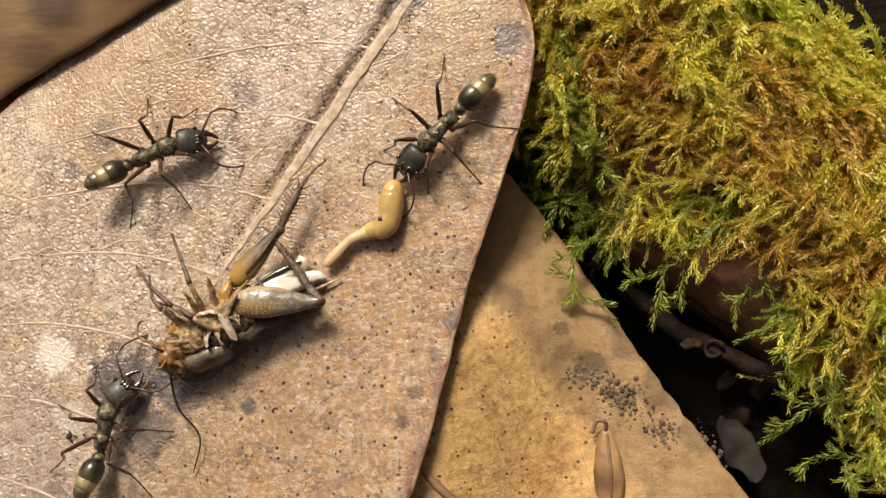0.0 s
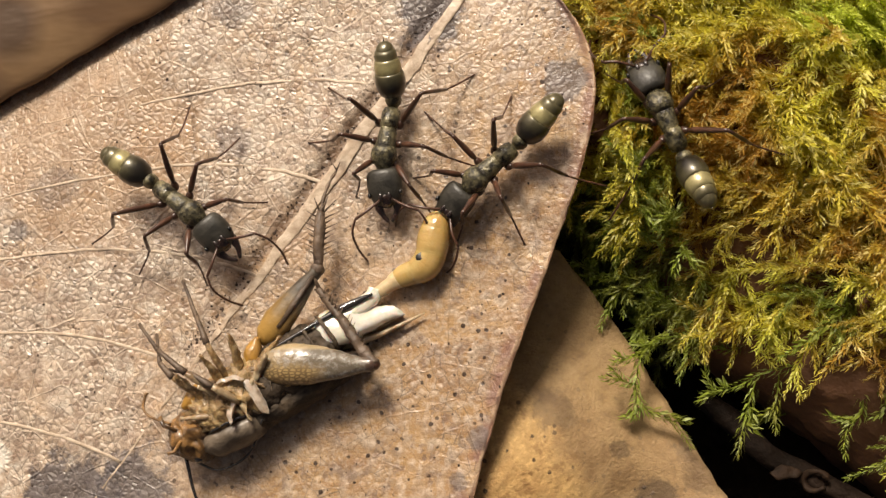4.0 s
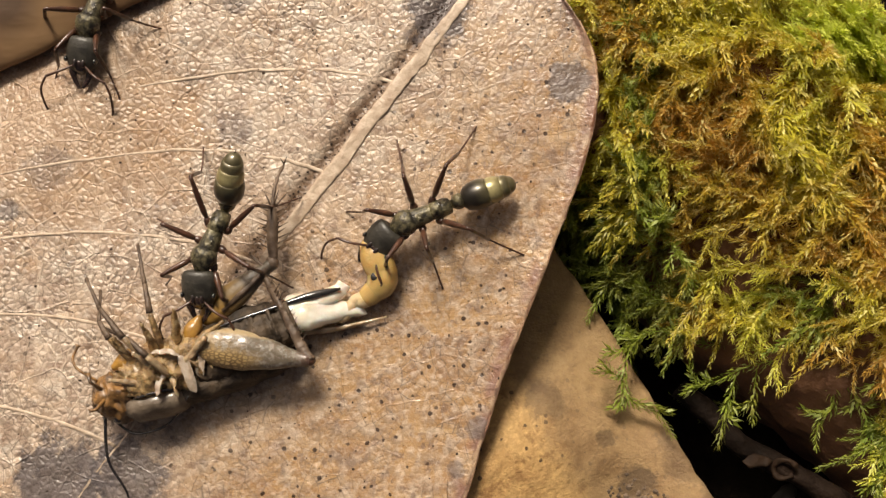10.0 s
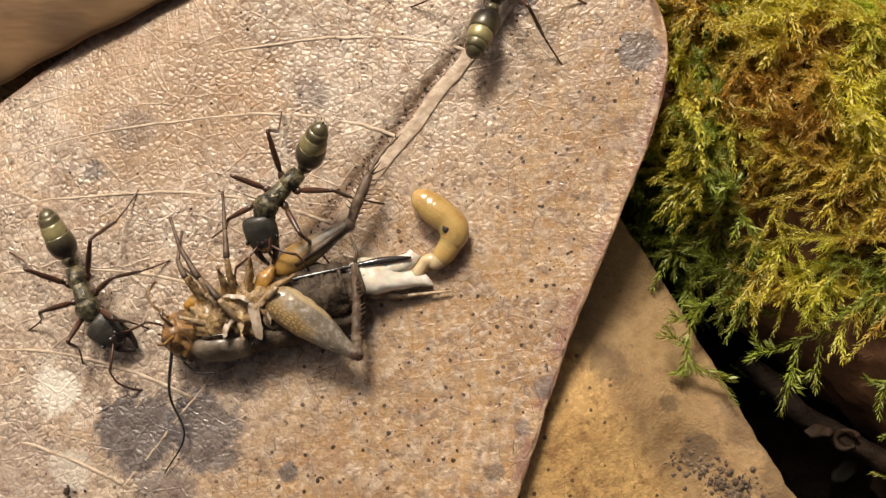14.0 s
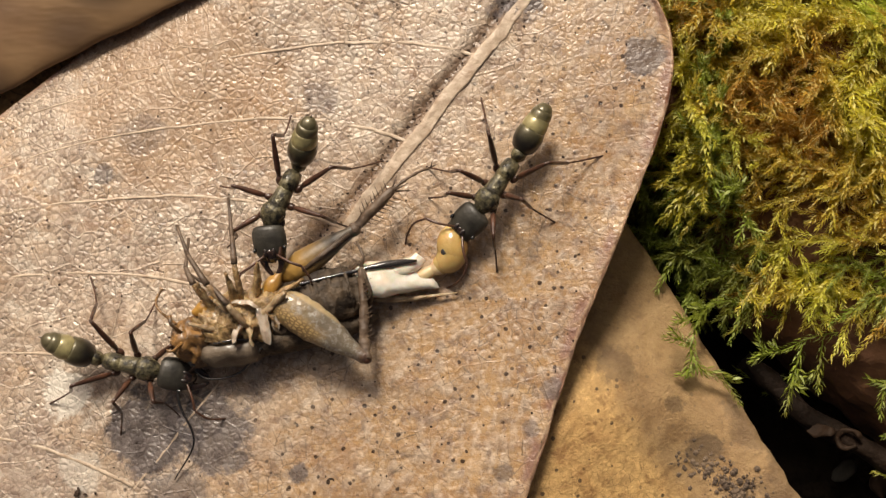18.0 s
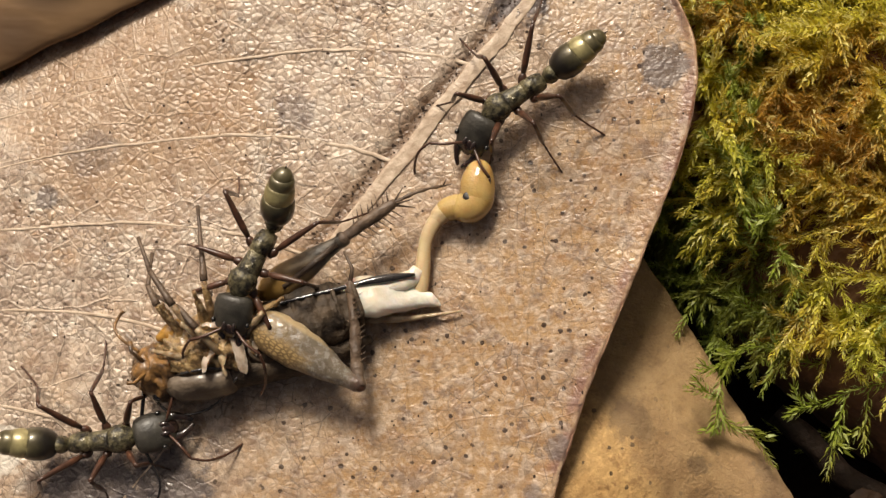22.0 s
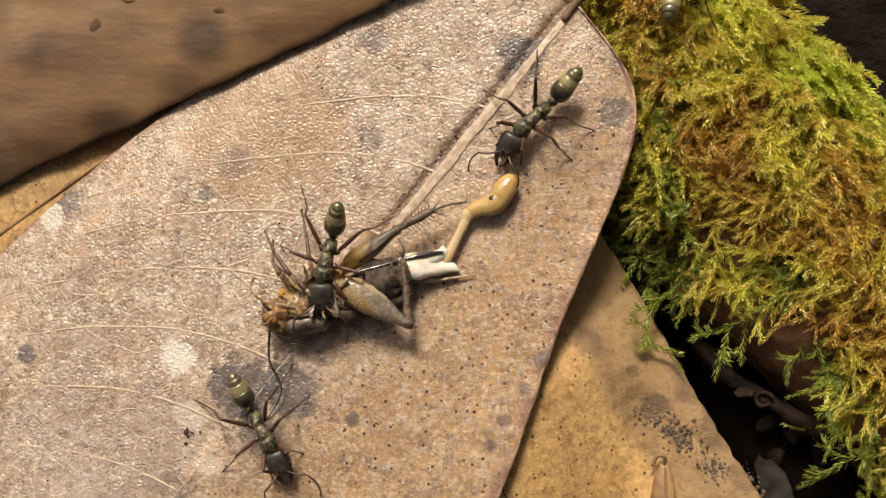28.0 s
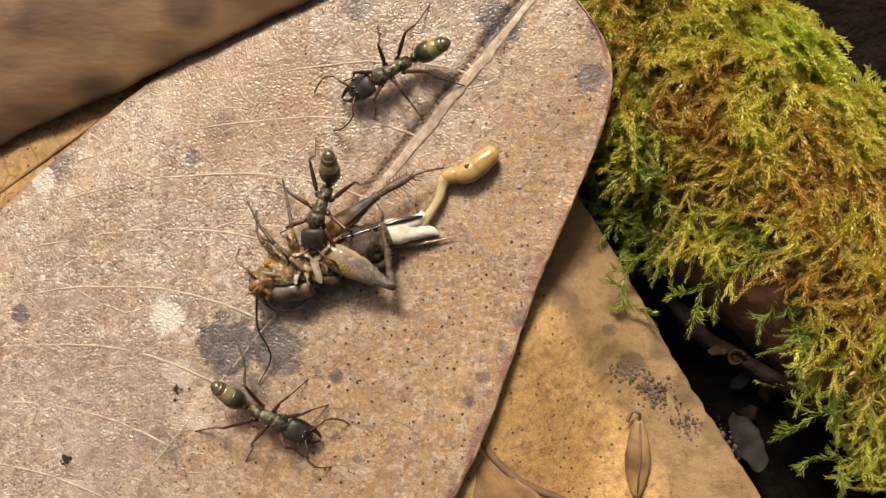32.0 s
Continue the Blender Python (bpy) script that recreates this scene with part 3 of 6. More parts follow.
# share of the length, width to the left and to the right of the midrib
MARGIN = [(0.0, 3, 3), (0.06, 11, 10), (0.20, 24, 21), (0.40, 28.7, 26.0), (0.524, 27.5, 25.6), (0.567, 27.0, 24.8), (0.63, 25.8, 23.2), (0.68, 24.7, 21.8), (0.72, 23.4, 20.1), (0.777, 21.8, 17.7),
          (0.822, 20.6, 16.0), (0.871, 18.2, 14.5), (0.92, 14.4, 12.8), (0.945, 11.6, 11.7), (0.966, 8.8, 10.4), (0.98, 6.0, 8.6), (0.99, 3.6, 5.6), (1.0, 0.3, 0.3)]


def margin(u, side):
    us, vs = [m[0] for m in MARGIN], [m[side] for m in MARGIN]
    h = min(0.022, (1 - u) * 0.5)
    return float(np.mean(np.interp([u - h, u - h / 2, u, u + h / 2, u + h], us, vs)))


def leaf_z(u, w, left, right):
    """Height of the upper leaf: nearly flat, its left margin sinks, the right margin lifts a little."""
    z = 0.14 * noise.noise(Vector((u * 22, w * 0.22, 1.3))) + 0.25 * noise.noise(Vector((u * 7, w * 0.07, 4.1)))
    if w > 0:
        z -= 1.2 * smooth01(0.72, 1.0, w / left) * smooth01(0.15, 0.4, u) * (1 - smooth01(0.80, 0.95, u))
    else:
        z += 0.22 * smooth01(0.90, 1.0, -w / right) * smooth01(0.5, 0.7, u)
    z -= (0.06 + 0.28 * smooth01(0.68, 0.86, u)) * math.exp(-((w - 0.75) / 0.45) ** 2) - 0.10 * math.exp(-(w / 0.45) ** 2)
    return z


def leaf_point(u, w):
    left, right = margin(u, 1), margin(u, 2)
    p = AXIS_FROM + AX * (u * AXIS_LEN) + ACROSS * w
    return Vector((p.x, p.y, leaf_z(u, w, left, right)))


def add_solid(ob, thick):
    m = ob.modifiers.new("thickness", "SOLIDIFY")
    m.thickness, m.offset = thick * MM, -1.0


def build_upper_leaf():
    leaf = thing("dead_leaf", "large dry tan-brown leaf with dark stains and netted veins", "leaf")
    bm = bmesh.new()
    nu, nw = 210, 130
    rows = []
    for i in range(nu + 1):
        u = 1 - (1 - i / nu) ** 1.25
        left, right = margin(u, 1), margin(u, 2)
        wave = 0.07 * noise.noise(Vector((u * 60, 3.0, 0))) + 0.08 * noise.noise(Vector((u * 17, 8.0, 0)))
        row = []
        for j in range(nw + 1):
            w = left - (left + right) * j / nw
            side = left if w > 0 else right
            w2 = w * (1 + wave / max(side, 2.0))
            row.append(bm.verts.new(leaf_point(u, w2)))
        rows.append(row)
    for a, b in zip(rows, rows[1:]):
        for j in range(nw):
            bm.faces.new((a[j], b[j], b[j + 1], a[j + 1]))
    bmesh.ops.recalc_face_normals(bm, faces=bm.faces)
    blade = part("blade", bm, M_LEAF, leaf)
    # how near the margin each point lies, for its stains
    near = []
    for i in range(nu + 1):
        u = 1 - (1 - i / nu) ** 1.25
        span = margin(u, 1) + margin(u, 2)
        near += [max(math.exp(-span * (nw - j) / nw / 1.1), 0.6 * math.exp(-span * j / nw / 0.8)) for j in range(nw + 1)]
    blade.data.attributes.new("edge", "FLOAT", "POINT").data.foreach_set("value", near)
    add_solid(blade, 0.14)
    # rib and side veins stand a little proud
    share = np.linspace(0.05, 0.985, 260)
    line = [leaf_point(u, 0.12 * noise.noise(Vector((u * 40, 0, 0))) - 0.1) for u in share]
    wide = [0.06 + 0.40 * smooth01(0.66, 0.84, u) - 0.2 * smooth01(0.88, 0.99, u) for u in share]
    rib = rough_up(rough_up(tube(line, wide, 18, 0.13), 0.07, 1.8, 3.0), 0.05, 6.0, 1.0)
    part("midrib", rib, M_RIB, leaf, "pale raised midrib")
    for side in (1, -1):
        for k in range(10):
            u0 = 0.30 + 0.066 * k + (0.03 if side < 0 else 0)
            side_w = 1 if side > 0 else 2
            pts = []
            for s in np.linspace(0, 0.94, 30):
                u = max(0.03, u0 - 0.055 * s - 0.17 * s ** 2.4)
                w = side * margin(u, side_w) * s + 0.5 * noise.noise(Vector((s * 5, k, side))) * s
                pts.append(leaf_point(u, w))
            part("side_vein", rough_up(tube(pts, [(0.13 if side > 0 else 0.07) * (1 - 0.6 * i / 29) for i in range(30)], 8, 0.34), 0.10, 1.3, k), M_RIB if side > 0 else M_LEAF, leaf)
    rim_line = [leaf_point(u, -margin(u, 2) * (1 + 0.07 * noise.noise(Vector((u * 60, 3.0, 0))) / 20 + 0.08 * noise.noise(Vector((u * 17, 8.0, 0))) / 20)) + Vector((0, 0, -0.06)) for u in np.linspace(0.30, 0.985, 240)]
    part("rim", rough_up(tube(rim_line, [0.06 + 0.04 * noise.noise(Vector((i * 0.21, 0, 0))) for i in range(240)], 8), 0.05, 2.4, 6.0), M_RIM, leaf, "thin reddish-brown rim")
    stalk = bend([leaf_point(0.985, 0), leaf_point(0.998, 0) + Vector((0.4, 0.6, 0.1)), Vector((7.6, 27.6, 0.6)), Vector((11.0, 31.0, 0.9))])
    part("stalk", tube(stalk, [0.35 + 0.25 * i / (len(stalk) - 1) for i in range(len(stalk))], 10), M_STICK, leaf, "short dark leaf stalk")
    return leaf


build_upper_leaf()


def under_leaf(x, y):
    """Height of the ochre leaf: close under the upper leaf's margin, sinking away from it."""
    q = Vector((x, y)) - AXIS_FROM
    u, w = q.dot(AX) / AXIS_LEN, q.dot(ACROSS)
    off = -w - margin(min(1.0, max(0.0, u)), 2)
    return -1.5 - 5.2 * smooth01(-1.0, 13.0, off) - 0.6 * smooth01(0, -20, off) - 4.6 * smooth01(-9, 3, y)


def flat_leaf(name, label, origin, turn, outline, height, material, veins=(), tilt=(0, 0), nu=60, nw=44, thick=0.3, seed=0.0, rise=None):
    """A leaf lying on the litter; outline rows are (along, left, right)."""
    leaf = thing(name, label, "leaf")
    c, s = math.cos(radians(turn)), math.sin(radians(turn))
    us = [o[0] for o in outline]

    def at(a, w):
        x, y = origin[0] + a * c - w * s, origin[1] + a * s + w * c
        z = (rise(x, y) if rise else height) + tilt[0] * a + tilt[1] * w + 0.5 * noise.noise(Vector((a * 0.09, w * 0.09, seed))) + 0.1 * noise.noise(Vector((a * 0.6, w * 0.6, seed)))
        return Vector((x, y, z))

    bm = bmesh.new()
    rows = []
    for i in range(nu + 1):
        a = us[0] + (us[-1] - us[0]) * i / nu
        left, right = np.interp(a, us, [o[1] for o in outline]), np.interp(a, us, [o[2] for o in outline])
        ragged = 0.3 * noise.noise(Vector((a * 0.8, seed, 2)))
        rows.append([bm.verts.new(at(a, left + ragged - (left - right) * j / nw)) for j in range(nw + 1)])
    for p, q in zip(rows, rows[1:]):
        for j in range(nw):
            bm.faces.new((p[j], q[j], q[j + 1], p[j + 1]))
    bmesh.ops.recalc_face_normals(bm, faces=bm.faces)
    add_solid(part("blade", bm, material, leaf), thick)
    for (a0, w0), (a1, w1), r in veins:
        pts = [at(a0 + (a1 - a0) * t, w0 + (w1 - w0) * t + 0.4 * math.sin(t * 3)) for t in np.linspace(0, 1, 16)]
        part("side_vein", tube(pts, [r * (1 - 0.6 * i / 15) for i in range(16)], 6, 0.6), M_HUSK, leaf)
    return leaf


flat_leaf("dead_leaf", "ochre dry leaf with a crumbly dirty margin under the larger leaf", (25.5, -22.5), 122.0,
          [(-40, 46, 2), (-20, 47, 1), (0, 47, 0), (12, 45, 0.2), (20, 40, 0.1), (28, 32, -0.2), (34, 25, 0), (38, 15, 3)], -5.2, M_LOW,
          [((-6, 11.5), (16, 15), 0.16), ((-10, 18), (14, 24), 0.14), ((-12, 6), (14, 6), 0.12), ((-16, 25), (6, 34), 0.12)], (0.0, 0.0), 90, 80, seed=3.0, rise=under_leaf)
flat_leaf("dead_leaf", "brown dry leaf edge with a thin stalk below the larger leaf", (2.0, -20.9), 128.0,
          [(-20, 16, -8), (-8, 10, -3), (0, 4.5, -0.6), (3.0, 1.6, 0.2), (4.4, 0.4, 0.2)], -1.6, M_HUSK, [((-12, 0), (4, 0.6), 0.12)], (0.03, 0.0), 40, 20, seed=7.0)
flat_leaf("dead_leaf", "pale yellow dry leaf lying beneath the larger leaf", (-60, -4), 36.0,
          [(-30, 22, -30), (-10, 26, -30), (10, 26, -28), (26, 22, -22), (40, 12, -12), (46, 3, -4)], -2.6, M_BACK, [((-28, 0), (44, 0), 0.35)], (0, 0.0), seed=11.0)


# ---- fallen branch over the left margin ----
def build_branch():
    br = thing("fallen_branch", "thick brown branch with dark spots lying across the leaf", "branch")
    way, out = Vector((0.911, 0.410, 0.06)).normalized(), Vector((-0.410, 0.911, 0.0))
    base = Vector((-24.3, 19.6, 0.0)) + out * 16.2
    pts = [base + way * s + out * (0.5 * noise.noise(Vector((s * 0.08, 2, 0)))) for s in np.linspace(-75, 27, 90)]
    bm = tube(pts, [16.0 + 0.3 * noise.noise(Vector((i * 0.3, 0, 0))) for i in range(90)], 72, 0.13)
    bm.normal_update()
    # long low ridges and hollows along the bark
    for v in bm.verts:
        q = v.co - base
        a, b = q.dot(way), q.dot(out)
        v.co += v.normal * (0.4 * noise.noise(Vector((a * 0.05, b * 0.22, 3.0))) + 0.12 * noise.noise(Vector((a * 0.16, b * 0.5, 7.0))))
    part("bark", bm, M_BRANCH, br)
    rng = random.Random(4)
    for k in range(22):
        s, across = rng.uniform(-45, 12), rng.uniform(-13.5, 2)
        p = base + way * s + out * across
        p.z += 0.13 * math.sqrt(max(0.0, 16.0 ** 2 - across ** 2)) - 0.25
        b = rough_up(egg(-1.2, 1.2, rng.uniform(0.6, 1.1), 0.28, 0, 0, 0.5, 12, 14), 0.4, 0.8, k * 1.7)
        part("dark_spot", b, M_CRUST, br, "blackish crust spot", p)
    return br


build_branch()

# ---- moss log ----
LOG_WAY = Vector((0.695, -0.72, 0.0))
LOG_SIDE = Vector((0.72, 0.695, 0.0))
LOG_MID = Vector((18.4, 18.0, -14.2))
LOG_R = 11.2


def log_point(s, a, r=None):
    """s along the log; a from the crown of the log, positive away from the leaf."""
    a = (a + math.pi) % (2 * math.pi) - math.pi
    swell = 1 - smooth01(-1.25, -0.35, a) if a > -1.8 else smooth01(-2.9, -1.8, a)
    rr = (r or LOG_R) + 0.6 * noise.noise(Vector((s * 0.12, a * 2, 0))) - 0.006 * s
    rr += swell * float(np.interp(s, [-20, 0, 4, 12, 18, 24, 32, 50], [1.0, 1.9, 2.6, 3.6, 2.9, 2.2, 1.8, 1.5]))
    return LOG_MID + LOG_WAY * s + LOG_SIDE * (rr * math.sin(a)) + Vector((0, 0, rr * math.cos(a)))


def build_log():
    log = thing("mossy_log", "fallen log with red-brown bark under a coat of moss", "log")
    bm = bmesh.new()
    rows = []
    for i in range(221):
        s = -60 + i * 0.55
        rows.append([bm.verts.new(log_point(s, 2 * math.pi * k / 112) + noise.noise_vector(Vector((s * 0.35, k * 0.25, 0))) * 0.5 + noise.noise_vector(Vector((s * 0.5, k * 0.9, 4))) * 0.28) for k in range(112)])
    for p, q in zip(rows, rows[1:]):
        for k in range(112):
            bm.faces.new((p[k], p[(k + 1) % 112], q[(k + 1) % 112], q[k]))
    bm.faces.new(rows[0]), bm.faces.new(rows[-1][::-1])
    bmesh.ops.recalc_face_normals(bm, faces=bm.faces)
    part("bark", bm, M_BARK, log)
    return log


LOG = build_log()


def along(path, t):
    k = min(len(path) - 2, int(t * (len(path) - 1)))
    p = path[k] + (path[k + 1] - path[k]) * (t * (len(path) - 1) - k)
    d = path[k + 1] - path[k]
    return p, d / (np.linalg.norm(d) + 1e-9)


def shoot_on(rng, path, leaflets, width, slim=0.17):
    """Vertices and faces of one moss shoot on a path: a thin stem with pointed leaflets on all sides."""
    v, f = [], []
    last = len(path) - 1
    for i, p in enumerate(path):
        r = 0.055 * (1 - 0.7 * i / last)
        for k in range(3):
            v.append(p + np.array([r * math.sin(k * 2.1), r * math.cos(k * 2.1), r * math.sin(k * 2.1 + 1)]))
    for i in range(last):
        for k in range(3):
            a, b = i * 3 + k, i * 3 + (k + 1) % 3
            f.append((a, b, b + 3, a + 3))
    for i in range(leaflets):
        t = 0.04 + 0.96 * i / leaflets
        p, d = along(path, t)
        o1 = np.cross(d, (0.0, 0.0, 1.0)) + 1e-6
        o1 = o1 / np.linalg.norm(o1)
        o2 = np.cross(o1, d)
        a = i * 2.4 + rng.uniform(-0.5, 0.5)
        out = o1 * math.cos(a) + o2 * (0.8 * math.sin(a) + 0.15)
        size = width * (0.6 + 0.55 * math.sin(math.pi * min(1, t * 0.8 + 0.2))) * rng.uniform(0.7, 1.25)
        tip = p + d * size * rng.uniform(0.8, 1.1) + out * size * rng.uniform(0.45, 0.85)
        mid = p + d * size * 0.30 + out * size * 0.40
        sidev = np.cross(d, out) * size * slim
        n = len(v)
        v += [p, mid + sidev, tip, mid - sidev]
        f.append((n, n + 1, n + 2, n + 3))
    return v, f


def shoot(rng, length, droop, leaflets, width, start=(0.0, 0.0, 0.0), turn=0.0):
    """A shoot along +x, or turned from it, that curls to one side."""
    curl, lift = rng.uniform(-1.0, 1.0), rng.uniform(0.05, 0.2)
    path, p, a = [], np.array(start), turn
    for i in range(8):
        path.append(p)
        a += curl / 7
        t = i / 7
        p = p + np.array([math.cos(a), math.sin(a), lift * math.cos(t * 3) - 2 * droop * t]) * length / 7
    return shoot_on(rng, path, leaflets, width) + (path,)


def frond(rng, length, droop, width):
    """A shoot with a few short side shoots."""
    v, f, path = shoot(rng, length, droop, int(length * 17), width)
    for k in range(rng.randint(1, 4)):
        p, d = along(path, 0.18 + 0.17 * k)
        a = math.atan2(d[1], d[0]) + radians((1 if k % 2 else -1) * rng.uniform(25, 60))
        l2 = length * rng.uniform(0.22, 0.42)
        sv, sf, _ = shoot(rng, l2, 0.1, int(l2 * 17), width * 0.9, p, a)
        n = len(v)
        v = list(v) + list(sv)
        f = f + [tuple(q + n for q in face) for face in sf]
    return np.array(v), f


def oriented(p, way, up):
    x = Vector(way).normalized()
    y = Vector(up).cross(x).normalized()
    z = x.cross(y)
    m = np.array([[x.x, y.x, z.x], [x.y, y.y, z.y], [x.z, y.z, z.z]])
    return m, np.array(p)


def mesh_of(name, verts, faces, material, parent=None, label="", kind=""):
    me = bpy.data.meshes.new(name)
    me.from_pydata([tuple(float(c) * MM for c in q) for q in verts], [], faces)
    me.materials.append(material)
    ob = new(name, me)
    if parent:
        ob.parent = parent
    return tagged(ob, label, kind=kind)


MOSS_EDGE = [(-40, -1.7), (6, -1.6), (10, -1.1), (14, -0.88), (18, -0.70), (22, -0.55), (26, -0.75), (30, -1.15), (60, -1.5)]


def pierces(points):
    """Whether a shoot would stick through the upper leaf."""
    for p in points[::9]:
        q = Vector((p[0], p[1])) - AXIS_FROM
        u, w = q.dot(AX) / AXIS_LEN, q.dot(ACROSS)
        if u < 1 and p[2] > -1.2 and -margin(u, 2) - 0.3 < w < margin(u, 1):
            return True
    return False


def build_moss():
    rng = random.Random(7)
    heaps = {"olive": ([], []), "green": ([], []), "fresh": ([], [])}
    kinds = [frond(rng, rng.uniform(2.8, 6.4), rng.uniform(0.0, 0.22), rng.uniform(0.38, 0.52)) for _ in range(36)]
    for i in range(4300):
        s = rng.uniform(-34, 44)
        a = rng.uniform(-1.7, 1.25)
        bare = noise.noise(Vector((s * 0.22, a * 2.6, 5.0)))
        edge = float(np.interp(s, [e[0] for e in MOSS_EDGE], [e[1] for e in MOSS_EDGE])) + 0.16 * noise.noise(Vector((s * 0.5, 1, 1)))
        if bare > 0.36 or (a < edge and rng.random() > 0.02) or (a < edge + 0.45 and rng.random() > 0.62):
            continue
        p = log_point(s, a, LOG_R - 0.1)
        out = LOG_SIDE * math.sin(a) + Vector((0, 0, math.cos(a)))
        down = LOG_SIDE * math.cos(a) - Vector((0, 0, math.sin(a)))
        flow = -down * (0.75 + 0.5 * noise.noise(Vector((s * 0.1, a, 9)))) + LOG_WAY * (0.25 + 1.5 * noise.noise(Vector((s * 0.11, a * 1.5, 2))))
        way = flow.normalized() + out * rng.uniform(-0.02, 0.42) + Vector((rng.gauss(0, 0.34), rng.gauss(0, 0.34), rng.gauss(0, 0.18)))
        rise = 1 - smooth01(0.0, 9.0, abs(s + 5.0)) if a < -0.5 else 0.0
        way += (out * 0.4 + Vector((0, 0, 1.2))) * rise
        way += (out * 0.3 + Vector((0, 0, 0.7))) * (0.75 * smooth01(0.2, -0.4, a) + 0.15)
        m, o = oriented(p, way, out)
        v, f = kinds[i % len(kinds)]
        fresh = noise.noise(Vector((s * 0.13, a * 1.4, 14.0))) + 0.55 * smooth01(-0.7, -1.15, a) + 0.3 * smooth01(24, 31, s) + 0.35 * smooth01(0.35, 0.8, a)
        placed = (v * rng.uniform(0.7, 1.3) * (1 + 0.5 * rise + 0.35 * smooth01(-0.3, 0.3, a))) @ m.T + o
        if pierces(placed):
            continue
        # leaf-facing side gets the shade-darkened moss, the far side the sun-brightened
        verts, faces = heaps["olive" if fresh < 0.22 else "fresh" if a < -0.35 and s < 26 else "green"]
        n = len(verts)
        verts.extend(placed)
        faces.extend([tuple(k + n for k in q) for q in f])
    moss = mesh_of("moss_carpet", *heaps["olive"], M_MOSS, None, "yellow-olive and brown feathery moss covering the fallen log", "stuff")
    moss["category"] = "moss"
    moss = mesh_of("moss_carpet", *heaps["green"], M_GREEN_SUNLIT, None, "bright yellow-green moss on the sunny side of the fallen log", "stuff")
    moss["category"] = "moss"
    moss = mesh_of("moss_carpet", *heaps["fresh"], M_FRESH_SHADED, None, "dark green feathery moss beside the leaf margin", "stuff")
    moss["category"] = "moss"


build_moss()


def moss_tendril(paths, seed, label="green branching moss shoot hanging off the log"):
    """A long moss shoot that hangs from the log, with its side branches."""
    rng = random.Random(seed)
    root = thing("moss_shoot", label, "moss", "moss shoots hanging off the log", paths[0][0])
    base = Vector(paths[0][0])
    for k, way in enumerate(paths):
        line = [np.array(Vector(p) - base) for p in bend(way, 5)]
        size = sum(float(np.linalg.norm(q - p)) for p, q in zip(line, line[1:]))
        v, f = shoot_on(rng, line, int(size * 13), 0.62, 0.12)
        branch = mesh_of("side_frond" if k else "frond", v, f, M_FRESH_SHADED, root)
        for j in range(int(size / 1.9)):
            p, d = along(line, rng.uniform(0.15, 0.9))
            l2 = rng.uniform(0.7, 1.7)
            a = math.atan2(d[1], d[0]) + radians(rng.choice((-1, 1)) * rng.uniform(28, 65))
            sv, sf, _ = shoot(rng, l2, 0.15, int(l2 * 13), 0.55, p, a)
            mesh_of("side_frond", sv, sf, M_FRESH_SHADED, root)
    return root


moss_tendril([[(17.6, 3.2, -7.6), (17.0, 1.7, -7), (14.3, 2.5, -5.5), (12.0, 3.5, -5)]], 1)
moss_tendril([[(20.0, 0.4, -8), (18.5, -0.9, -7), (14.7, 0.1, -5.2), (12.8, -0.9, -4.4), (12.2, -3.2, -4.6), (13.0, -4.7, -5.2), (14.5, -5.4, -5.6), (15.6, -7.1, -5.8)],
              [(13.6, -0.3, -5), (12.0, -1.2, -4), (10.8, -1.5, -3.5)], [(12.4, -3.0, -4.6), (11.2, -2.6, -3.6), (10.0, -2.4, -3)]], 2)
moss_tendril([[(24.0, -1.0, -8), (23.6, -1.8, -7), (20.7, -2.3, -5.5), (18.2, -3.3, -4.6), (16.2, -3.6, -4.4)], [(19.7, -2.9, -5), (18.8, -5.3, -4.4), (18.2, -7.6, -4)], [(21.3, -2.6, -6), (20.9, -4.7, -5.6), (20.8, -6.2, -5.6)]], 3)
moss_tendril([[(26.3, -1.2, -7), (26.2, -4.8, -5.6), (25.1, -6.0, -5.4), (24.9, -7.8, -5.6)]], 4)
moss_tendril([[(26.6, -2.0, -6.6), (27.9, -5.3, -5), (28.6, -8.1, -5), (28.8, -10.8, -5)]], 5)
moss_tendril([[(22.6, -1.5, -7), (21.8, 0.1, -5.6), (21.5, 1.9, -5)]], 6, "thin upright moss stem on the bare bark")
moss_tendril([[(29.8, -0.9, -4.4), (29.2, -3.0, -4), (28.2, -4.3, -4.4)]], 7)
moss_tendril([[(34.6, -12.6, -5.5), (33.8, -13.6, -5), (29.9, -14.2, -5), (27.6, -13.2, -5.5)], [(30.4, -14.4, -5), (28.0, -16.2, -6), (26.1, -17.4, -6.5)]], 8)
moss_tendril([[(36.0, -17.0, -6), (35.0, -18.7, -6), (31.2, -18.6, -6.5), (28.4, -19.7, -7)], [(32.7, -18.8, -6.6), (33.0, -20.6, -7), (33.4, -22.3, -8)]], 9)
moss_tendril([[(30.6, -6.0, -5), (30.2, -7.0, -4.5), (28.5, -10.2, -4.8), (29.5, -12.8, -5)]], 10)
moss_tendril([[(33.7, -6.0, -4), (33.7, -6.8, -3.4), (31.7, -11.3, -3.8), (30.2, -12.8, -4.4)]], 11)
moss_tendril([[(35.6, -8.4, -3.6), (35.6, -9.4, -3), (34.7, -12.5, -3), (34.7, -15.6, -3.4)]], 12)
moss_tendril([[(31.8, 0.2, -4), (31.6, -0.7, -3.5), (29.6, -2.1, -4), (28.4, -4.3, -4.5)]], 13)
moss_tendril([[(33.0, -8.0, -5), (32.0, -10.5, -4.6), (31.6, -13.4, -5), (32.4, -16.4, -5.6)]], 14)


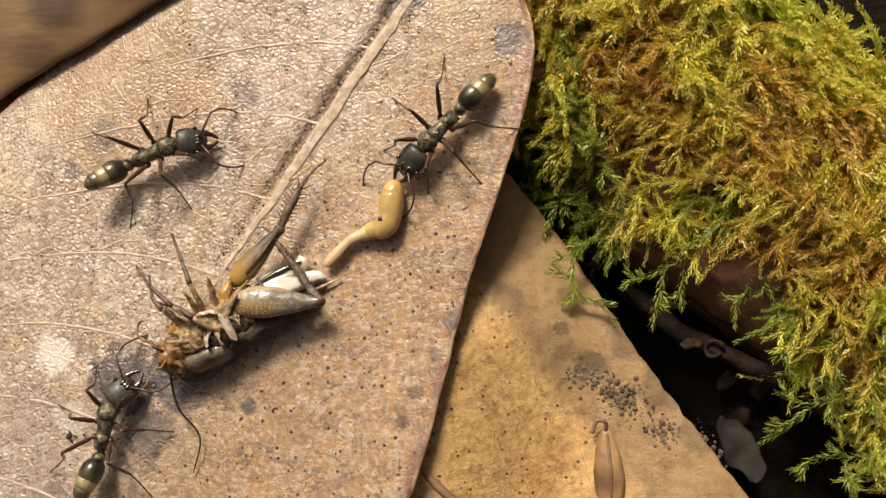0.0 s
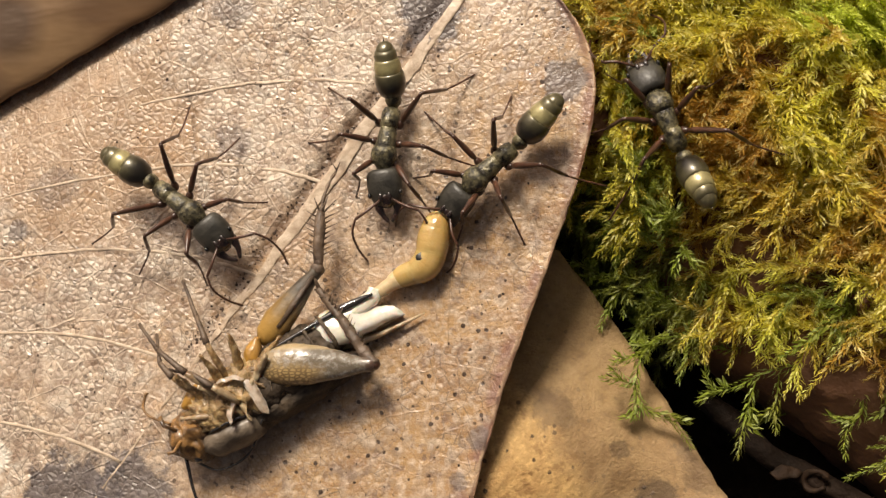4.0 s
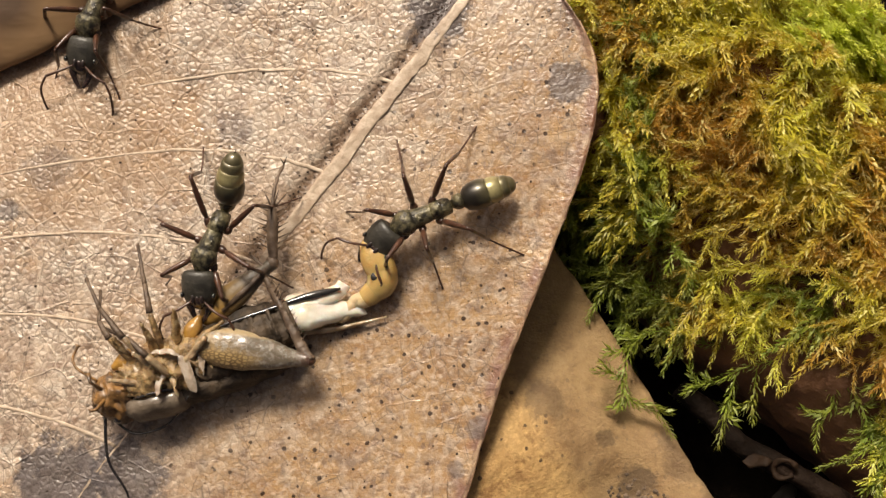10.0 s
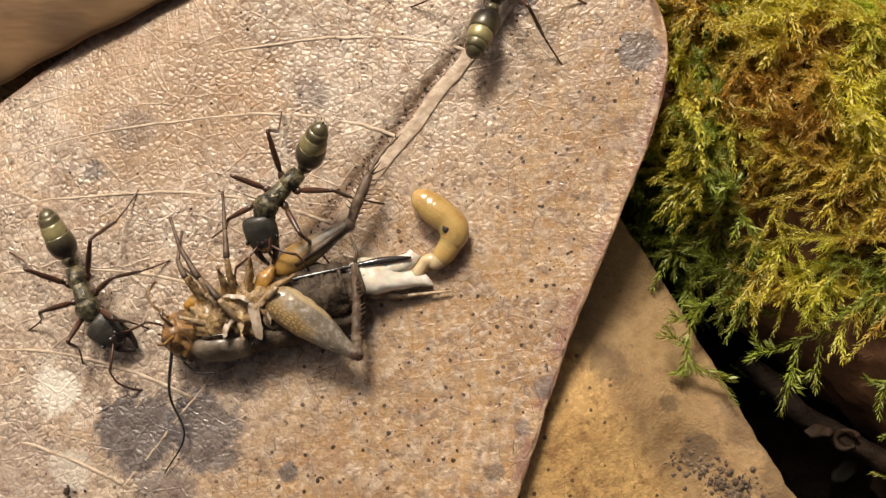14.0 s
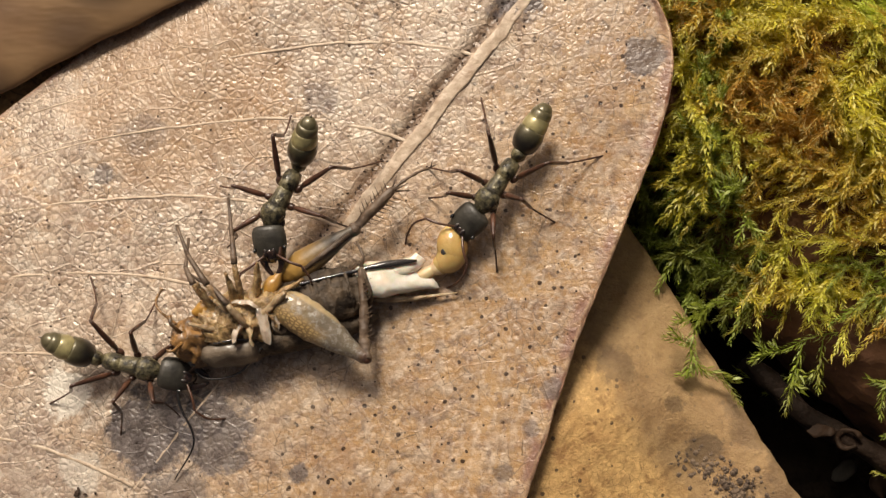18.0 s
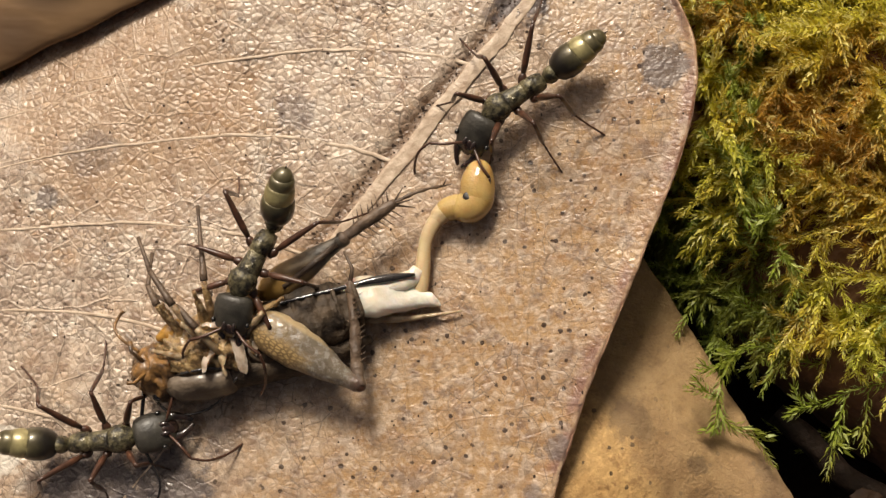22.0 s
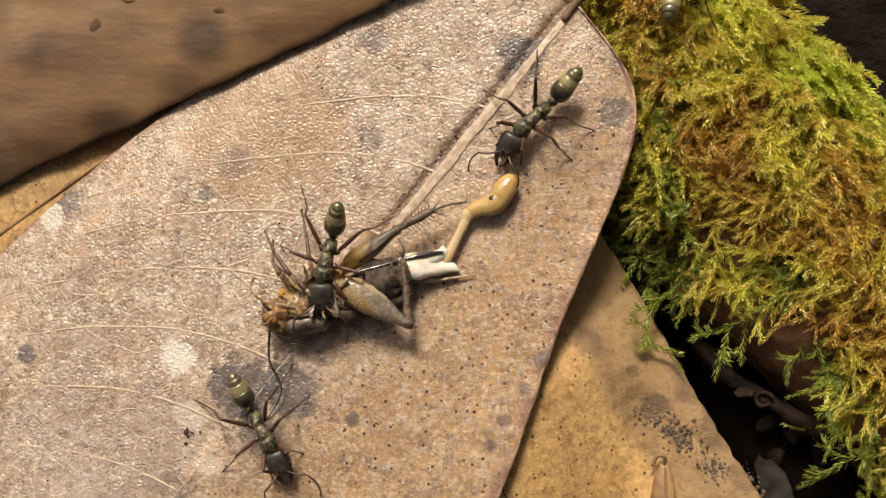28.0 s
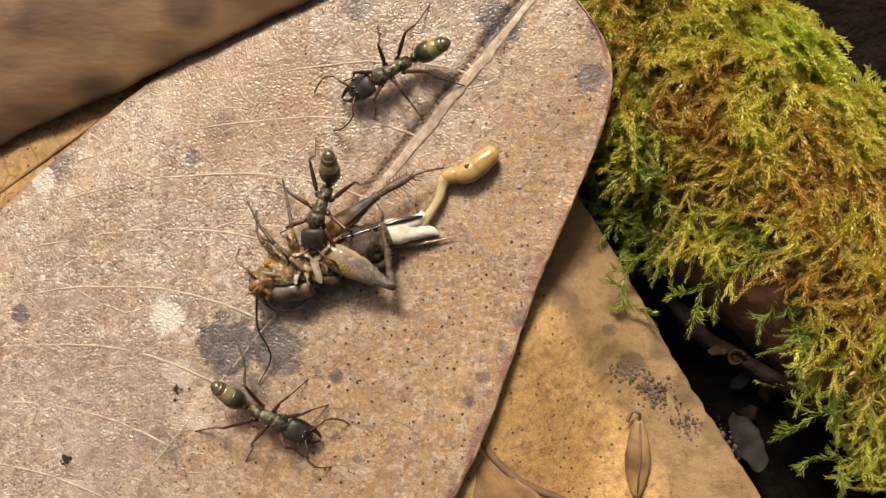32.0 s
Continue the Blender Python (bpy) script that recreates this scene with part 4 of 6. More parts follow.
# upright tufts beside the leaf's tip
def moss_tuft(x, y, seed):
    rng = random.Random(seed)
    foot = Vector((x + 1.0, y - 0.5, -6.0))
    paths = []
    for k in range(6):
        tip = Vector((x + rng.uniform(0.3, 2.0), y + rng.gauss(0, 0.9), rng.uniform(-1.8, 0.6)))
        paths.append([tuple(foot), tuple(foot.lerp(tip, 0.5) + Vector((0.4, 0, 0.8))), tuple(tip)])
    moss_tendril(paths, seed, "fresh green moss tuft standing beside the leaf")


for n, (x, y) in enumerate([(11.9, 13.6), (11.8, 15.6), (12.4, 11.2), (12.2, 9.2), (13.1, 19.5), (11.6, 20.4), (12.9, 17.2), (13.6, 7.3), (12.2, 22.6)]):
    moss_tuft(x, y, 60 + n)


# ---- litter in the gap ----
def build_litter():
    # twig and chips wear colours blackened to stand for the gap's shade
    t = thing("twig", "twig with a round knot, the gap's shade put into its colour", "twig")
    bm = tube(bend([(16.6, -4.0, -10.0), (18.9, -6.0, -9.6), (20.7, -7.9, -9.4), (23.8, -9.7, -9.2), (26.3, -11.2, -9.2), (28.4, -12.4, -9.4), (34, -16.5, -10)], 5), 0.8, 12)
    part("stem", rough_up(bm, 0.3, 0.7, 1.0), M_SHADEWOOD, t)
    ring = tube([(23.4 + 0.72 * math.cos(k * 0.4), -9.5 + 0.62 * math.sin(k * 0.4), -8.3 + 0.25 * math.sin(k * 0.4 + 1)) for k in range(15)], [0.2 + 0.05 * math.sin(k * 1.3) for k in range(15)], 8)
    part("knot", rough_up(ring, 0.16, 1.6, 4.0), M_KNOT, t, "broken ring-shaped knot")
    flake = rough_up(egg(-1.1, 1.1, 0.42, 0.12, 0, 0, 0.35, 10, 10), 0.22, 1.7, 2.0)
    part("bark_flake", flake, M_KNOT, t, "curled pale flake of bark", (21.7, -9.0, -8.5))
    t2 = thing("twig", "thin brown twig lying under the leaf edge", "twig")
    part("stem", rough_up(tube(bend([(-1.5, -16.6, -1.8), (2.1, -20.4, -1.9), (6.9, -22.7, -2.7), (14, -25, -3.8)]), 0.38, 8), 0.06, 1.5, 3.0), M_STICK, t2)
    h = thing("seed_husk", "pale pointed seed husk with a dark curled stalk", "husk")
    sec = [(x, 1.15 * math.sin(math.pi * min(1, 0.05 + x / 8.4)) ** 0.8 + 0.05, 0.5 * math.sin(math.pi * min(1, 0.05 + x / 8.4)) + 0.05, 0.12 * x, 0) for x in np.linspace(0, 7.6, 14)]
    husk = part("shell", rough_up(loft(sec, 16), 0.1, 0.9, 5.0), M_HUSK, h)
    part("crease", tube([(0.4, 0.1, 0.42), (3.5, 0.6, 0.55), (7.0, 0.9, 0.35)], [0.1, 0.14, 0.06], 6), M_STICK, h)
    part("stalk", tube(bend([(0.2, 0, 0.1), (-0.5, -0.1, 0.5), (-0.5, -0.8, 0.5), (0.5, -1.1, 0.3)]), 0.17, 7), M_STICK, h)
    h.matrix_basis = pose(14.0 * MM, -15.3 * MM, (under_leaf(13.6, -18.5) + 0.9) * MM, 0, 0, 262)
    rng = random.Random(3)
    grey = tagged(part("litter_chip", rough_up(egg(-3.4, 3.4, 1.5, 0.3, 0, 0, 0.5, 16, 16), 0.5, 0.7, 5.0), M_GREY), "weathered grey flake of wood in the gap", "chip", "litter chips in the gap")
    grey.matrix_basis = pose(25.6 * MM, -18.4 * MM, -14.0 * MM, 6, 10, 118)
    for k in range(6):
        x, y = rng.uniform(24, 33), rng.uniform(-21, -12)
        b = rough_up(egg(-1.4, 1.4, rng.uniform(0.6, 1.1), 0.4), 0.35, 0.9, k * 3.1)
        o = tagged(part("litter_chip", b, rng.choice((M_GREY, M_SHADEWOOD, M_KNOT))), "small weathered chip of litter on the soil", "chip", "litter chips in the gap")
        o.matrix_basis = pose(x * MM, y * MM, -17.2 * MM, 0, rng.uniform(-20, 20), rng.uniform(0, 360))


build_litter()


def crumbs():
    """Soil crumbs on the ochre leaf's margin, one joined sheet of grains."""
    rng = random.Random(11)
    verts, faces = [], []
    base = bmesh.new()
    bmesh.ops.create_icosphere(base, subdivisions=1, radius=1.0)
    bv, bf = [v.co.copy() for v in base.verts], [[v.index for v in q.verts] for q in base.faces]
    base.free()
    heap = [(7.2, -6.0), (9.6, -8.5), (11.9, -10.6), (14.9, -12.6), (18.9, -16.0), (21.0, -16.9), (22.1, -20.0)]
    for i in range(1500):
        k = rng.choice((0, 1, 2, 2, 2, 3, 3, 4, 4, 4, 5, 5, 6))
        a, b2 = heap[k], heap[min(6, k + 1)]
        t = rng.random() ** 2
        x, y = a[0] + (b2[0] - a[0]) * t + rng.gauss(0, 0.75), a[1] + (b2[1] - a[1]) * t + rng.gauss(0, 0.6)
        r = 0.04 + 0.24 * rng.random() ** 3.5
        n = len(verts)
        for v in bv:
            verts.append((x + v.x * r * rng.uniform(0.7, 1.2), y + v.y * r * rng.uniform(0.7, 1.2), under_leaf(x, y) + 0.25 + v.z * r * 0.8))
        faces += [tuple(k + n for k in q) for q in bf]
    c = mesh_of("soil_crumbs", verts, faces, M_CRUMB, None, "dark soil crumbs scattered on the ochre leaf", "stuff")
    c["category"] = "soil"


crumbs()


def dirt_grains():
    """Tiny black grains of dirt lying on the upper leaf, most on its ochre half."""
    rng = random.Random(23)
    verts, faces = [], []
    base = bmesh.new()
    bmesh.ops.create_icosphere(base, subdivisions=1, radius=1.0)
    bv, bf = [v.co.copy() for v in base.verts], [[v.index for v in q.verts] for q in base.faces]
    base.free()
    spots = []
    for i in range(950):
        u = rng.uniform(0.38, 0.985)
        w = -margin(u, 2) * rng.random() ** 0.9 if i < 500 else margin(u, 1) * rng.random() * 0.8
        spots.append((leaf_point(u, w), 0.022 + 0.055 * rng.random() ** 2))
    # dirt has gathered in the furrow beside the midrib
    for i in range(360):
        u = rng.uniform(0.70, 0.955)
        spots.append((leaf_point(u, 0.72 + rng.gauss(0, 0.25)), 0.025 + 0.06 * rng.random() ** 2))
    for x, y, spread, count, size in ((-29.0, -13.0, 0.5, 9, 0.12), (-39.6, -19.8, 0.25, 7, 0.22), (-12.0, -12.0, 0.3, 4, 0.12)):
        for k in range(count):
            spots.append((Vector((x + rng.gauss(0, spread), y + rng.gauss(0, spread), 0.05)), size * rng.uniform(0.6, 1.2)))
    for p, r in spots:
        n, sx, sy = len(verts), rng.uniform(0.5, 1.9), rng.uniform(0.5, 1.9)
        verts += [(p.x + v.x * r * sx, p.y + v.y * r * sy, p.z + 0.02 + v.z * r * 0.6) for v in bv]
        faces += [tuple(k + n for k in q) for q in bf]
    g = mesh_of("dirt_grains", verts, faces, M_GRAIN, None, "tiny black dirt grains strewn on the dry leaf", "stuff")
    g["category"] = "dirt"


dirt_grains()


# ---- ants ----
LEGS = [("front", 1.25, 0.62, 2.3, 3.6), ("middle", 0.15, 0.66, 2.6, 4.6), ("hind", -1.0, 0.62, 3.3, 5.6)]   # name, x, y of the hip, femur, shin with foot
HIP_Z = 1.75
REACH = [(3.9, 2.5), (0.4, 5.0), (-5.0, 4.4)]   # resting place of each foot, forward and to the side


def build_ant(label):
    ant = thing("ant", label, "ant", "ants feeding on the cricket")
    # trunk: a domed front plate, a low middle and a squared rear block, hardly pinched between
    part("thorax", rough_up(loft([(-0.95, 0.42, 0.46, 0, 1.96), (-0.7, 0.54, 0.56, 0, 1.98), (-0.3, 0.56, 0.58, 0, 2.0), (0.15, 0.62, 0.60, 0, 2.02), (0.5, 0.66, 0.60, 0, 2.05), (0.8, 0.5, 0.45, 0, 2.05)], 20), 0.07, 2.4), M_THORAX, ant, "dark trunk with a golden sheen")
    part("pronotum", rough_up(loft([(0.36, 0.34, 0.34, 0, 2.08), (0.46, 0.64, 0.58, 0, 2.12), (0.75, 0.80, 0.72, 0, 2.14), (1.1, 0.82, 0.72, 0, 2.12), (1.45, 0.70, 0.58, 0, 2.07), (1.75, 0.46, 0.38, 0, 2.0), (1.98, 0.24, 0.2, 0, 1.95)], 24), 0.05, 2.6, 2.0), M_THORAX, ant, "domed front plate")
    part("propodeum", rough_up(loft([(-2.10, 0.16, 0.16, 0, 1.72), (-2.02, 0.48, 0.48, 0, 1.78), (-1.7, 0.59, 0.62, 0, 1.88), (-1.2, 0.60, 0.66, 0, 1.96), (-0.85, 0.55, 0.62, 0, 2.0), (-0.6, 0.36, 0.44, 0, 2.0), (-0.5, 0.16, 0.2, 0, 2.0)], 22), 0.06, 2.6, 5.0), M_THORAX, ant, "square rear block of the trunk")
    part("petiole", rough_up(loft([(-2.92, 0.18, 0.16, 0, 1.6), (-2.85, 0.44, 0.52, 0, 1.75), (-2.62, 0.52, 0.68, 0, 1.86), (-2.36, 0.48, 0.62, 0, 1.84), (-2.2, 0.36, 0.40, 0, 1.72), (-2.0, 0.16, 0.16, 0, 1.65)], 18), 0.03, 3.0), M_THORAX, ant, "upright scale of the waist")
    # head, turned about the neck: a rounded rectangle with a straight back edge
    head = part("head", rough_up(loft([(0.06, 0.25, 0.22, 0, 0.0), (-0.04, 0.66, 0.40, 0, 0.0), (0.06, 0.92, 0.54, 0, 0.0), (0.3, 1.05, 0.64, 0, -0.02), (0.8, 1.11, 0.68, 0, -0.04), (1.3, 1.08, 0.62, 0, -0.08), (1.75, 0.97, 0.52, 0, -0.14), (2.08, 0.82, 0.38, 0, -0.18), (2.26, 0.55, 0.2, 0, -0.22)], 26), 0.03, 3.0),
                M_HEAD, ant, "matt grey-black head", (1.9, 0, 2.0))
    part("clypeus", rough_up(loft([(1.5, 0.12, 0.1, 0, 0.36), (1.75, 0.30, 0.16, 0, 0.28), (2.1, 0.40, 0.16, 0, 0.10), (2.42, 0.22, 0.1, 0, -0.08)], 12), 0.02, 3.0), M_MAND, head, "shiny face plate")
    for s in (1, -1):
        part("eye", egg(-0.2, 0.2, 0.13, 0.17), M_EYE, head, "", (1.5, s * 0.98, 0.22))
        part("frontal_lobe", egg(-0.34, 0.30, 0.15, 0.12), M_MAND, head, "", (1.72, s * 0.27, 0.40))
        part("mandible", tube(bend([(0, 0, 0), (0.42, s * 0.02, 0.0), (0.88, -s * 0.14, -0.04), (1.32, -s * 0.44, -0.08)]), [0.36 + 0.02 * math.sin(i * 0.5) - 0.0155 * i for i in range(19)], 10, 0.5), M_MAND, head, "shiny dark jaw", (1.95, s * 0.54, -0.2))
        sc = bend([(0, 0, 0), (0.55, s * 0.85, 0.42), (0.95, s * 1.65, 0.40)], 6)
        fu = bend([(0.95, s * 1.65, 0.40), (1.8, s * 2.0, 0.15), (2.8, s * 1.95, -0.6), (3.7, s * 1.6, -1.25)], 8)
        part("scape", tube(sc, [0.07, 0.075, 0.08, 0.085, 0.09, 0.09, 0.09, 0.09, 0.09, 0.095, 0.10, 0.10, 0.08], 7), M_LEG, head, "", (1.85, s * 0.36, 0.28))
        part("feeler", tube(fu, [0.078 + 0.016 * math.sin(i * 2.6) for i in range(len(fu))], 7), M_LEG, head, "", (1.85, s * 0.36, 0.28))
    # gaster, turned about the petiole: a big first ring and three shorter ones, each slipped into the one before
    gas = part("gaster", loft([(0.0, 0.14, 0.14, 0, -0.05), (-0.10, 0.48, 0.47, 0, 0.0), (-0.35, 0.76, 0.74, 0, 0.02), (-0.8, 0.93, 0.90, 0, 0.03), (-1.3, 0.96, 0.92, 0, 0.03), (-1.68, 0.90, 0.87, 0, 0.0), (-1.80, 0.84, 0.80, 0, 0.0), (-1.79, 0.70, 0.68, 0, 0.0)], 28), M_GASTER, ant, "bronze-black glossy abdomen", (-2.7, 0, 1.75))
    part("second_ring", loft([(-1.62, 0.80, 0.78, 0, 0.0), (-1.82, 0.84, 0.81, 0, 0.0), (-2.15, 0.85, 0.82, 0, -0.02), (-2.52, 0.77, 0.73, 0, -0.07), (-2.66, 0.70, 0.66, 0, -0.1), (-2.65, 0.5, 0.5, 0, -0.1)], 24), M_GASTER, gas, "golden second ring")
    part("third_ring", loft([(-2.5, 0.68, 0.66, 0, -0.08), (-2.7, 0.72, 0.68, 0, -0.11), (-2.98, 0.69, 0.64, 0, -0.15), (-3.18, 0.60, 0.56, 0, -0.2), (-3.17, 0.45, 0.45, 0, -0.2)], 20), M_GASTER, gas)
    part("tip_ring", loft([(-3.0, 0.56, 0.54, 0, -0.18), (-3.2, 0.56, 0.53, 0, -0.22), (-3.40, 0.47, 0.43, 0, -0.28), (-3.55, 0.31, 0.29, 0, -0.33), (-3.62, 0.10, 0.10, 0, -0.37)], 18), M_GASTER, gas)
    part("sting", tube([(-3.6, 0, -0.40), (-3.82, 0, -0.52)], [0.05, 0.02], 6), M_MAND, gas)
    legs = []
    for s in (1, -1):
        for name, x, y, fl, sl in LEGS:
            fem = part("femur", join(egg(-0.3, 0.55, 0.27, 0.27, 0, 0, 0.45, 7, 9), tube([(0.35, 0, 0), (fl * 0.3, 0, 0.05), (fl * 0.6, 0, 0.06), (fl * 0.9, 0, 0), (fl, 0, 0)], [0.12, 0.20, 0.19, 0.13, 0.13], 9)), M_LEG, ant, "", (x, s * y, HIP_Z))
            # shin steeper than the line to the foot, then a thin many-jointed foot lying flatter
            ankle = (sl * 0.50, 0, -0.13 * sl)
            foot = bend([ankle, (sl * 0.68, 0, -0.105 * sl), (sl * 0.86, 0, -0.05 * sl), (sl, 0, 0)], 5)
            shin = part("tibia", join(tube([(0, 0, 0), (sl * 0.12, 0, -0.025 * sl), (sl * 0.34, 0, -0.085 * sl), ankle], [0.10, 0.12, 0.135, 0.10], 8),
                                      tube(foot, [0.064 + 0.014 * math.cos(i * 2.1) for i in range(len(foot))], 6),
                                      tube([(sl * 0.48, 0, -0.125 * sl), (sl * 0.56, 0, -0.17 * sl)], [0.04, 0.012], 5),
                                      tube([(sl * 0.985, 0, 0), (sl * 1.02, 0.07, -0.05)], [0.035, 0.01], 4), tube([(sl * 0.985, 0, 0), (sl * 1.02, -0.07, -0.05)], [0.035, 0.01], 4)), M_LEG, fem, "", (fl, 0, 0))
            legs.append((s, fem, shin))
    return {"root": ant, "head": head, "gaster": gas, "legs": legs}


# ---- the cricket ----
def build_cricket():
    """Lies on its back; x runs from the head to the tail, 16.5 mm, the origin is halfway."""
    c = thing("cricket", "dead brown cricket on its back, torn open at the tail", "cricket")
    o = -8.25

    def P(x, y, z=0.0):
        return (x + o, y, z)

    part("head", organic([(o - 0.5, 0.3, 0.4, 0, 1.5), (o - 0.2, 1.2, 1.2, 0, 1.6), (o + 0.5, 1.5, 1.55, -0.1, 1.75), (o + 1.3, 1.55, 1.5, -0.2, 1.8), (o + 1.9, 1.2, 1.2, -0.2, 1.8)], [(0.32, 0.9, False), (0.26, 1.9, True), (0.08, 4.5, False)], 2.0), M_CHEAD, c, "rust-brown head")
    for y in (1.15, -1.35):
        part("eye", egg(-0.45, 0.45, 0.35, 0.5), M_OVI, c, "", P(0.45, y, 1.9))
    part("mouthparts", rough_up(join(egg(-0.8, 0.6, 0.6, 0.5), tube([(0.1, 0.4, 0.3), (-0.3, 1.1, 0.6), (-0.2, 1.7, 0.5)], [0.12, 0.1, 0.16], 6), tube([(0.1, -0.2, 0.3), (-0.6, -0.6, 0.7), (-0.9, -0.5, 0.9)], [0.12, 0.1, 0.14], 6)), 0.08, 2.0), M_CHEAD, c, "", P(0.5, 0.2, 3.0))
    part("palp", tube(bend([P(0.3, 1.3, 2.6), P(-0.4, 2.4, 2.9), P(-0.6, 3.2, 2.6), P(0.0, 3.9, 2.4)]), [0.09] * 18 + [0.22], 6), M_CHEAD, c)
    part("thorax", organic([(o + 1.2, 0.9, 1.0, 0.3, 1.8), (o + 2.4, 1.55, 1.55, 0.4, 2.0), (o + 4.0, 1.7, 1.65, 0.4, 2.05), (o + 5.8, 1.75, 1.6, 0.3, 2.0), (o + 7.6, 1.6, 1.4, 0.1, 1.8)], [(0.35, 0.8, False), (0.42, 1.25, True), (0.16, 3.2, True)], 3.0, 44, 60), M_CBODY, c, "tan creased underside of the thorax")
    part("pronotum", organic([(o + 1.0, 0.5, 0.8, -1.0, 1.7), (o + 1.7, 0.95, 1.4, -1.25, 1.8), (o + 3.2, 1.05, 1.5, -1.5, 1.85), (o + 4.6, 0.95, 1.35, -1.6, 1.7), (o + 5.3, 0.5, 0.8, -1.6, 1.5)], [(0.12, 0.8, False), (0.05, 2.4, True)], 5.0), M_SHIELD, c, "grey-brown neck shield")
    part("shield_edge", rough_up(tube(bend([P(1.7, -0.5, 2.7), P(2.7, -0.75, 3.35), P(3.9, -0.95, 3.3), P(4.9, -1.2, 2.7)]), 0.085, 7), 0.05, 2.0), M_OVI, c, "dark rim of the neck shield")
    # hip joints stand up from the belly, thick at the base
    for k, (x, y, lean, way) in enumerate([(3.2, 1.2, 48, 100), (3.4, -0.2, 40, 150), (4.6, 1.4, 55, 80), (4.6, 0.1, 50, 120), (6.0, 1.5, 45, 60), (6.1, 0.1, 42, 20), (7.0, 0.9, 25, 10)]):
        hip = organic([(-0.6, 0.25, 0.25, 0, 0), (0.0, 0.36, 0.30, 0, 0), (0.9, 0.24, 0.22, 0, 0), (1.8, 0.16, 0.15, 0, 0), (2.4, 0.10, 0.09, 0, 0)], [(0.10, 1.4, False), (0.12, 3.0, True)], k * 2.3, 16, 16)
        ob = part("hip_joint", hip, (M_CBODY, M_CPALE)[k % 2], c)
        ob.matrix_basis = pose((x + o) * MM, y * MM, 3.05 * MM, 20 * k, 12 - lean, way)
    for x, y, z, a in ((2.6, 1.75, 2.9, 8), (7.1, 1.7, 2.8, 40)):
        ob = part("amber_lobe", organic([(-1.0, 0.2, 0.2, 0, 0), (-0.3, 0.55, 0.5, 0, 0), (0.4, 0.5, 0.45, 0, 0), (1.0, 0.15, 0.15, 0, 0)], [(0.12, 1.5, False)], x, 16, 16), M_AMBER, c, "translucent amber tissue")
        ob.matrix_basis = pose((x + o) * MM, y * MM, z * MM, 0, 0, a)
    rng = random.Random(21)
    # pale membranes: thin cupped flaps
    for k, (x, y, l, tilt, wd, up) in enumerate([(5.2, -0.45, 2.3, 70, 0.55, 3.5), (6.0, -0.6, 2.5, 86, 0.6, 3.45), (4.3, -0.5, 1.7, 50, 0.42, 3.6), (2.7, 0.6, 1.6, 20, 0.42, 3.4), (6.9, -0.5, 1.8, 60, 0.45, 3.2), (5.3, 1.0, 1.6, -30, 0.4, 3.9)]):
        l, wd = l * 1.1, wd * 0.62
        b = egg(-l / 2, l / 2, wd, 0.05, 0, 0, 0.4, 16, 16)
        for v in b.verts:
            v.co.z += 0.55 * v.co.y ** 2 / wd - 0.10 * v.co.x ** 2 + 0.06 * math.sin(v.co.y * 14)
        ob = part("membrane", rough_up(rough_up(b, 0.16, 1.6, k), 0.05, 5.0, k), M_FLAP if k % 3 else M_CPALE, c, "pale papery flap")
        ob.matrix_basis = pose((x + o) * MM, y * MM, up * MM, rng.uniform(-50, 30), rng.uniform(-25, 25), tilt)
    belly = part("abdomen", organic([(o + 6.4, 1.5, 1.4, -0.2, 1.7), (o + 8.0, 1.9, 1.6, -0.1, 1.75), (o + 10.0, 1.9, 1.55, -0.1, 1.7), (o + 11.6, 1.6, 1.3, -0.1, 1.5), (o + 12.7, 1.15, 0.95, -0.2, 1.25), (o + 13.3, 0.6, 0.6, -0.2, 1.1)], [(0.22, 0.8, False), (0.24, 1.4, True), (0.10, 3.4, True)], 7.0, 40, 70), M_CDARK, c, "dark wrinkled belly")
    for k in range(5):
        x = 8.2 + 1.15 * k
        part("segment", rough_up(tube([P(x, 1.75 - 0.12 * k, 2.0), P(x + 0.2, 0.8, 3.25 - 0.16 * k), P(x + 0.2, -0.8, 3.2 - 0.16 * k), P(x, -1.8 + 0.1 * k, 2.0)], [0.08, 0.13, 0.13, 0.08], 7), 0.10, 2, k), M_CDARK, belly)
    part("wing", organic([(o + 4.4, 0.7, 1.0, -1.5, 1.6), (o + 6.0, 0.95, 1.3, -1.7, 1.5), (o + 8.5, 1.0, 1.2, -1.9, 1.3), (o + 11.0, 0.75, 0.85, -2.1, 1.0), (o + 12.8, 0.25, 0.3, -2.2, 0.7)], [(0.12, 1.0, False), (0.10, 2.2, True)], 9.0), M_CDARK, c, "dark folded wing")
    part("ovipositor", tube(bend([P(8.4, 1.2, 3.0), P(11.0, 1.0, 2.7), P(14.0, 0.75, 2.0), P(16.4, 0.35, 1.5)]), [0.13] * 10 + [0.17, 0.21, 0.25, 0.27, 0.27, 0.25, 0.21, 0.15, 0.08], 10), M_OVI, belly, "glossy black tube along the belly")
    part("fat_body", organic([(o + 11.8, 0.6, 0.55, 0.1, 1.45), (o + 12.7, 1.05, 0.9, 0.05, 1.5), (o + 13.9, 1.2, 0.95, -0.1, 1.35), (o + 15.0, 1.05, 0.82, -0.3, 1.1), (o + 15.7, 0.78, 0.62, -0.55, 0.9), (o + 16.3, 0.5, 0.44, -0.95, 0.7), (o + 16.9, 0.32, 0.3, -1.4, 0.5), (o + 17.2, 0.12, 0.12, -1.7, 0.4)], [(0.30, 0.7, False), (0.06, 1.9, True)], 11.0, 30, 40), M_FAT, belly, "wet white tissue spilling from the tail")
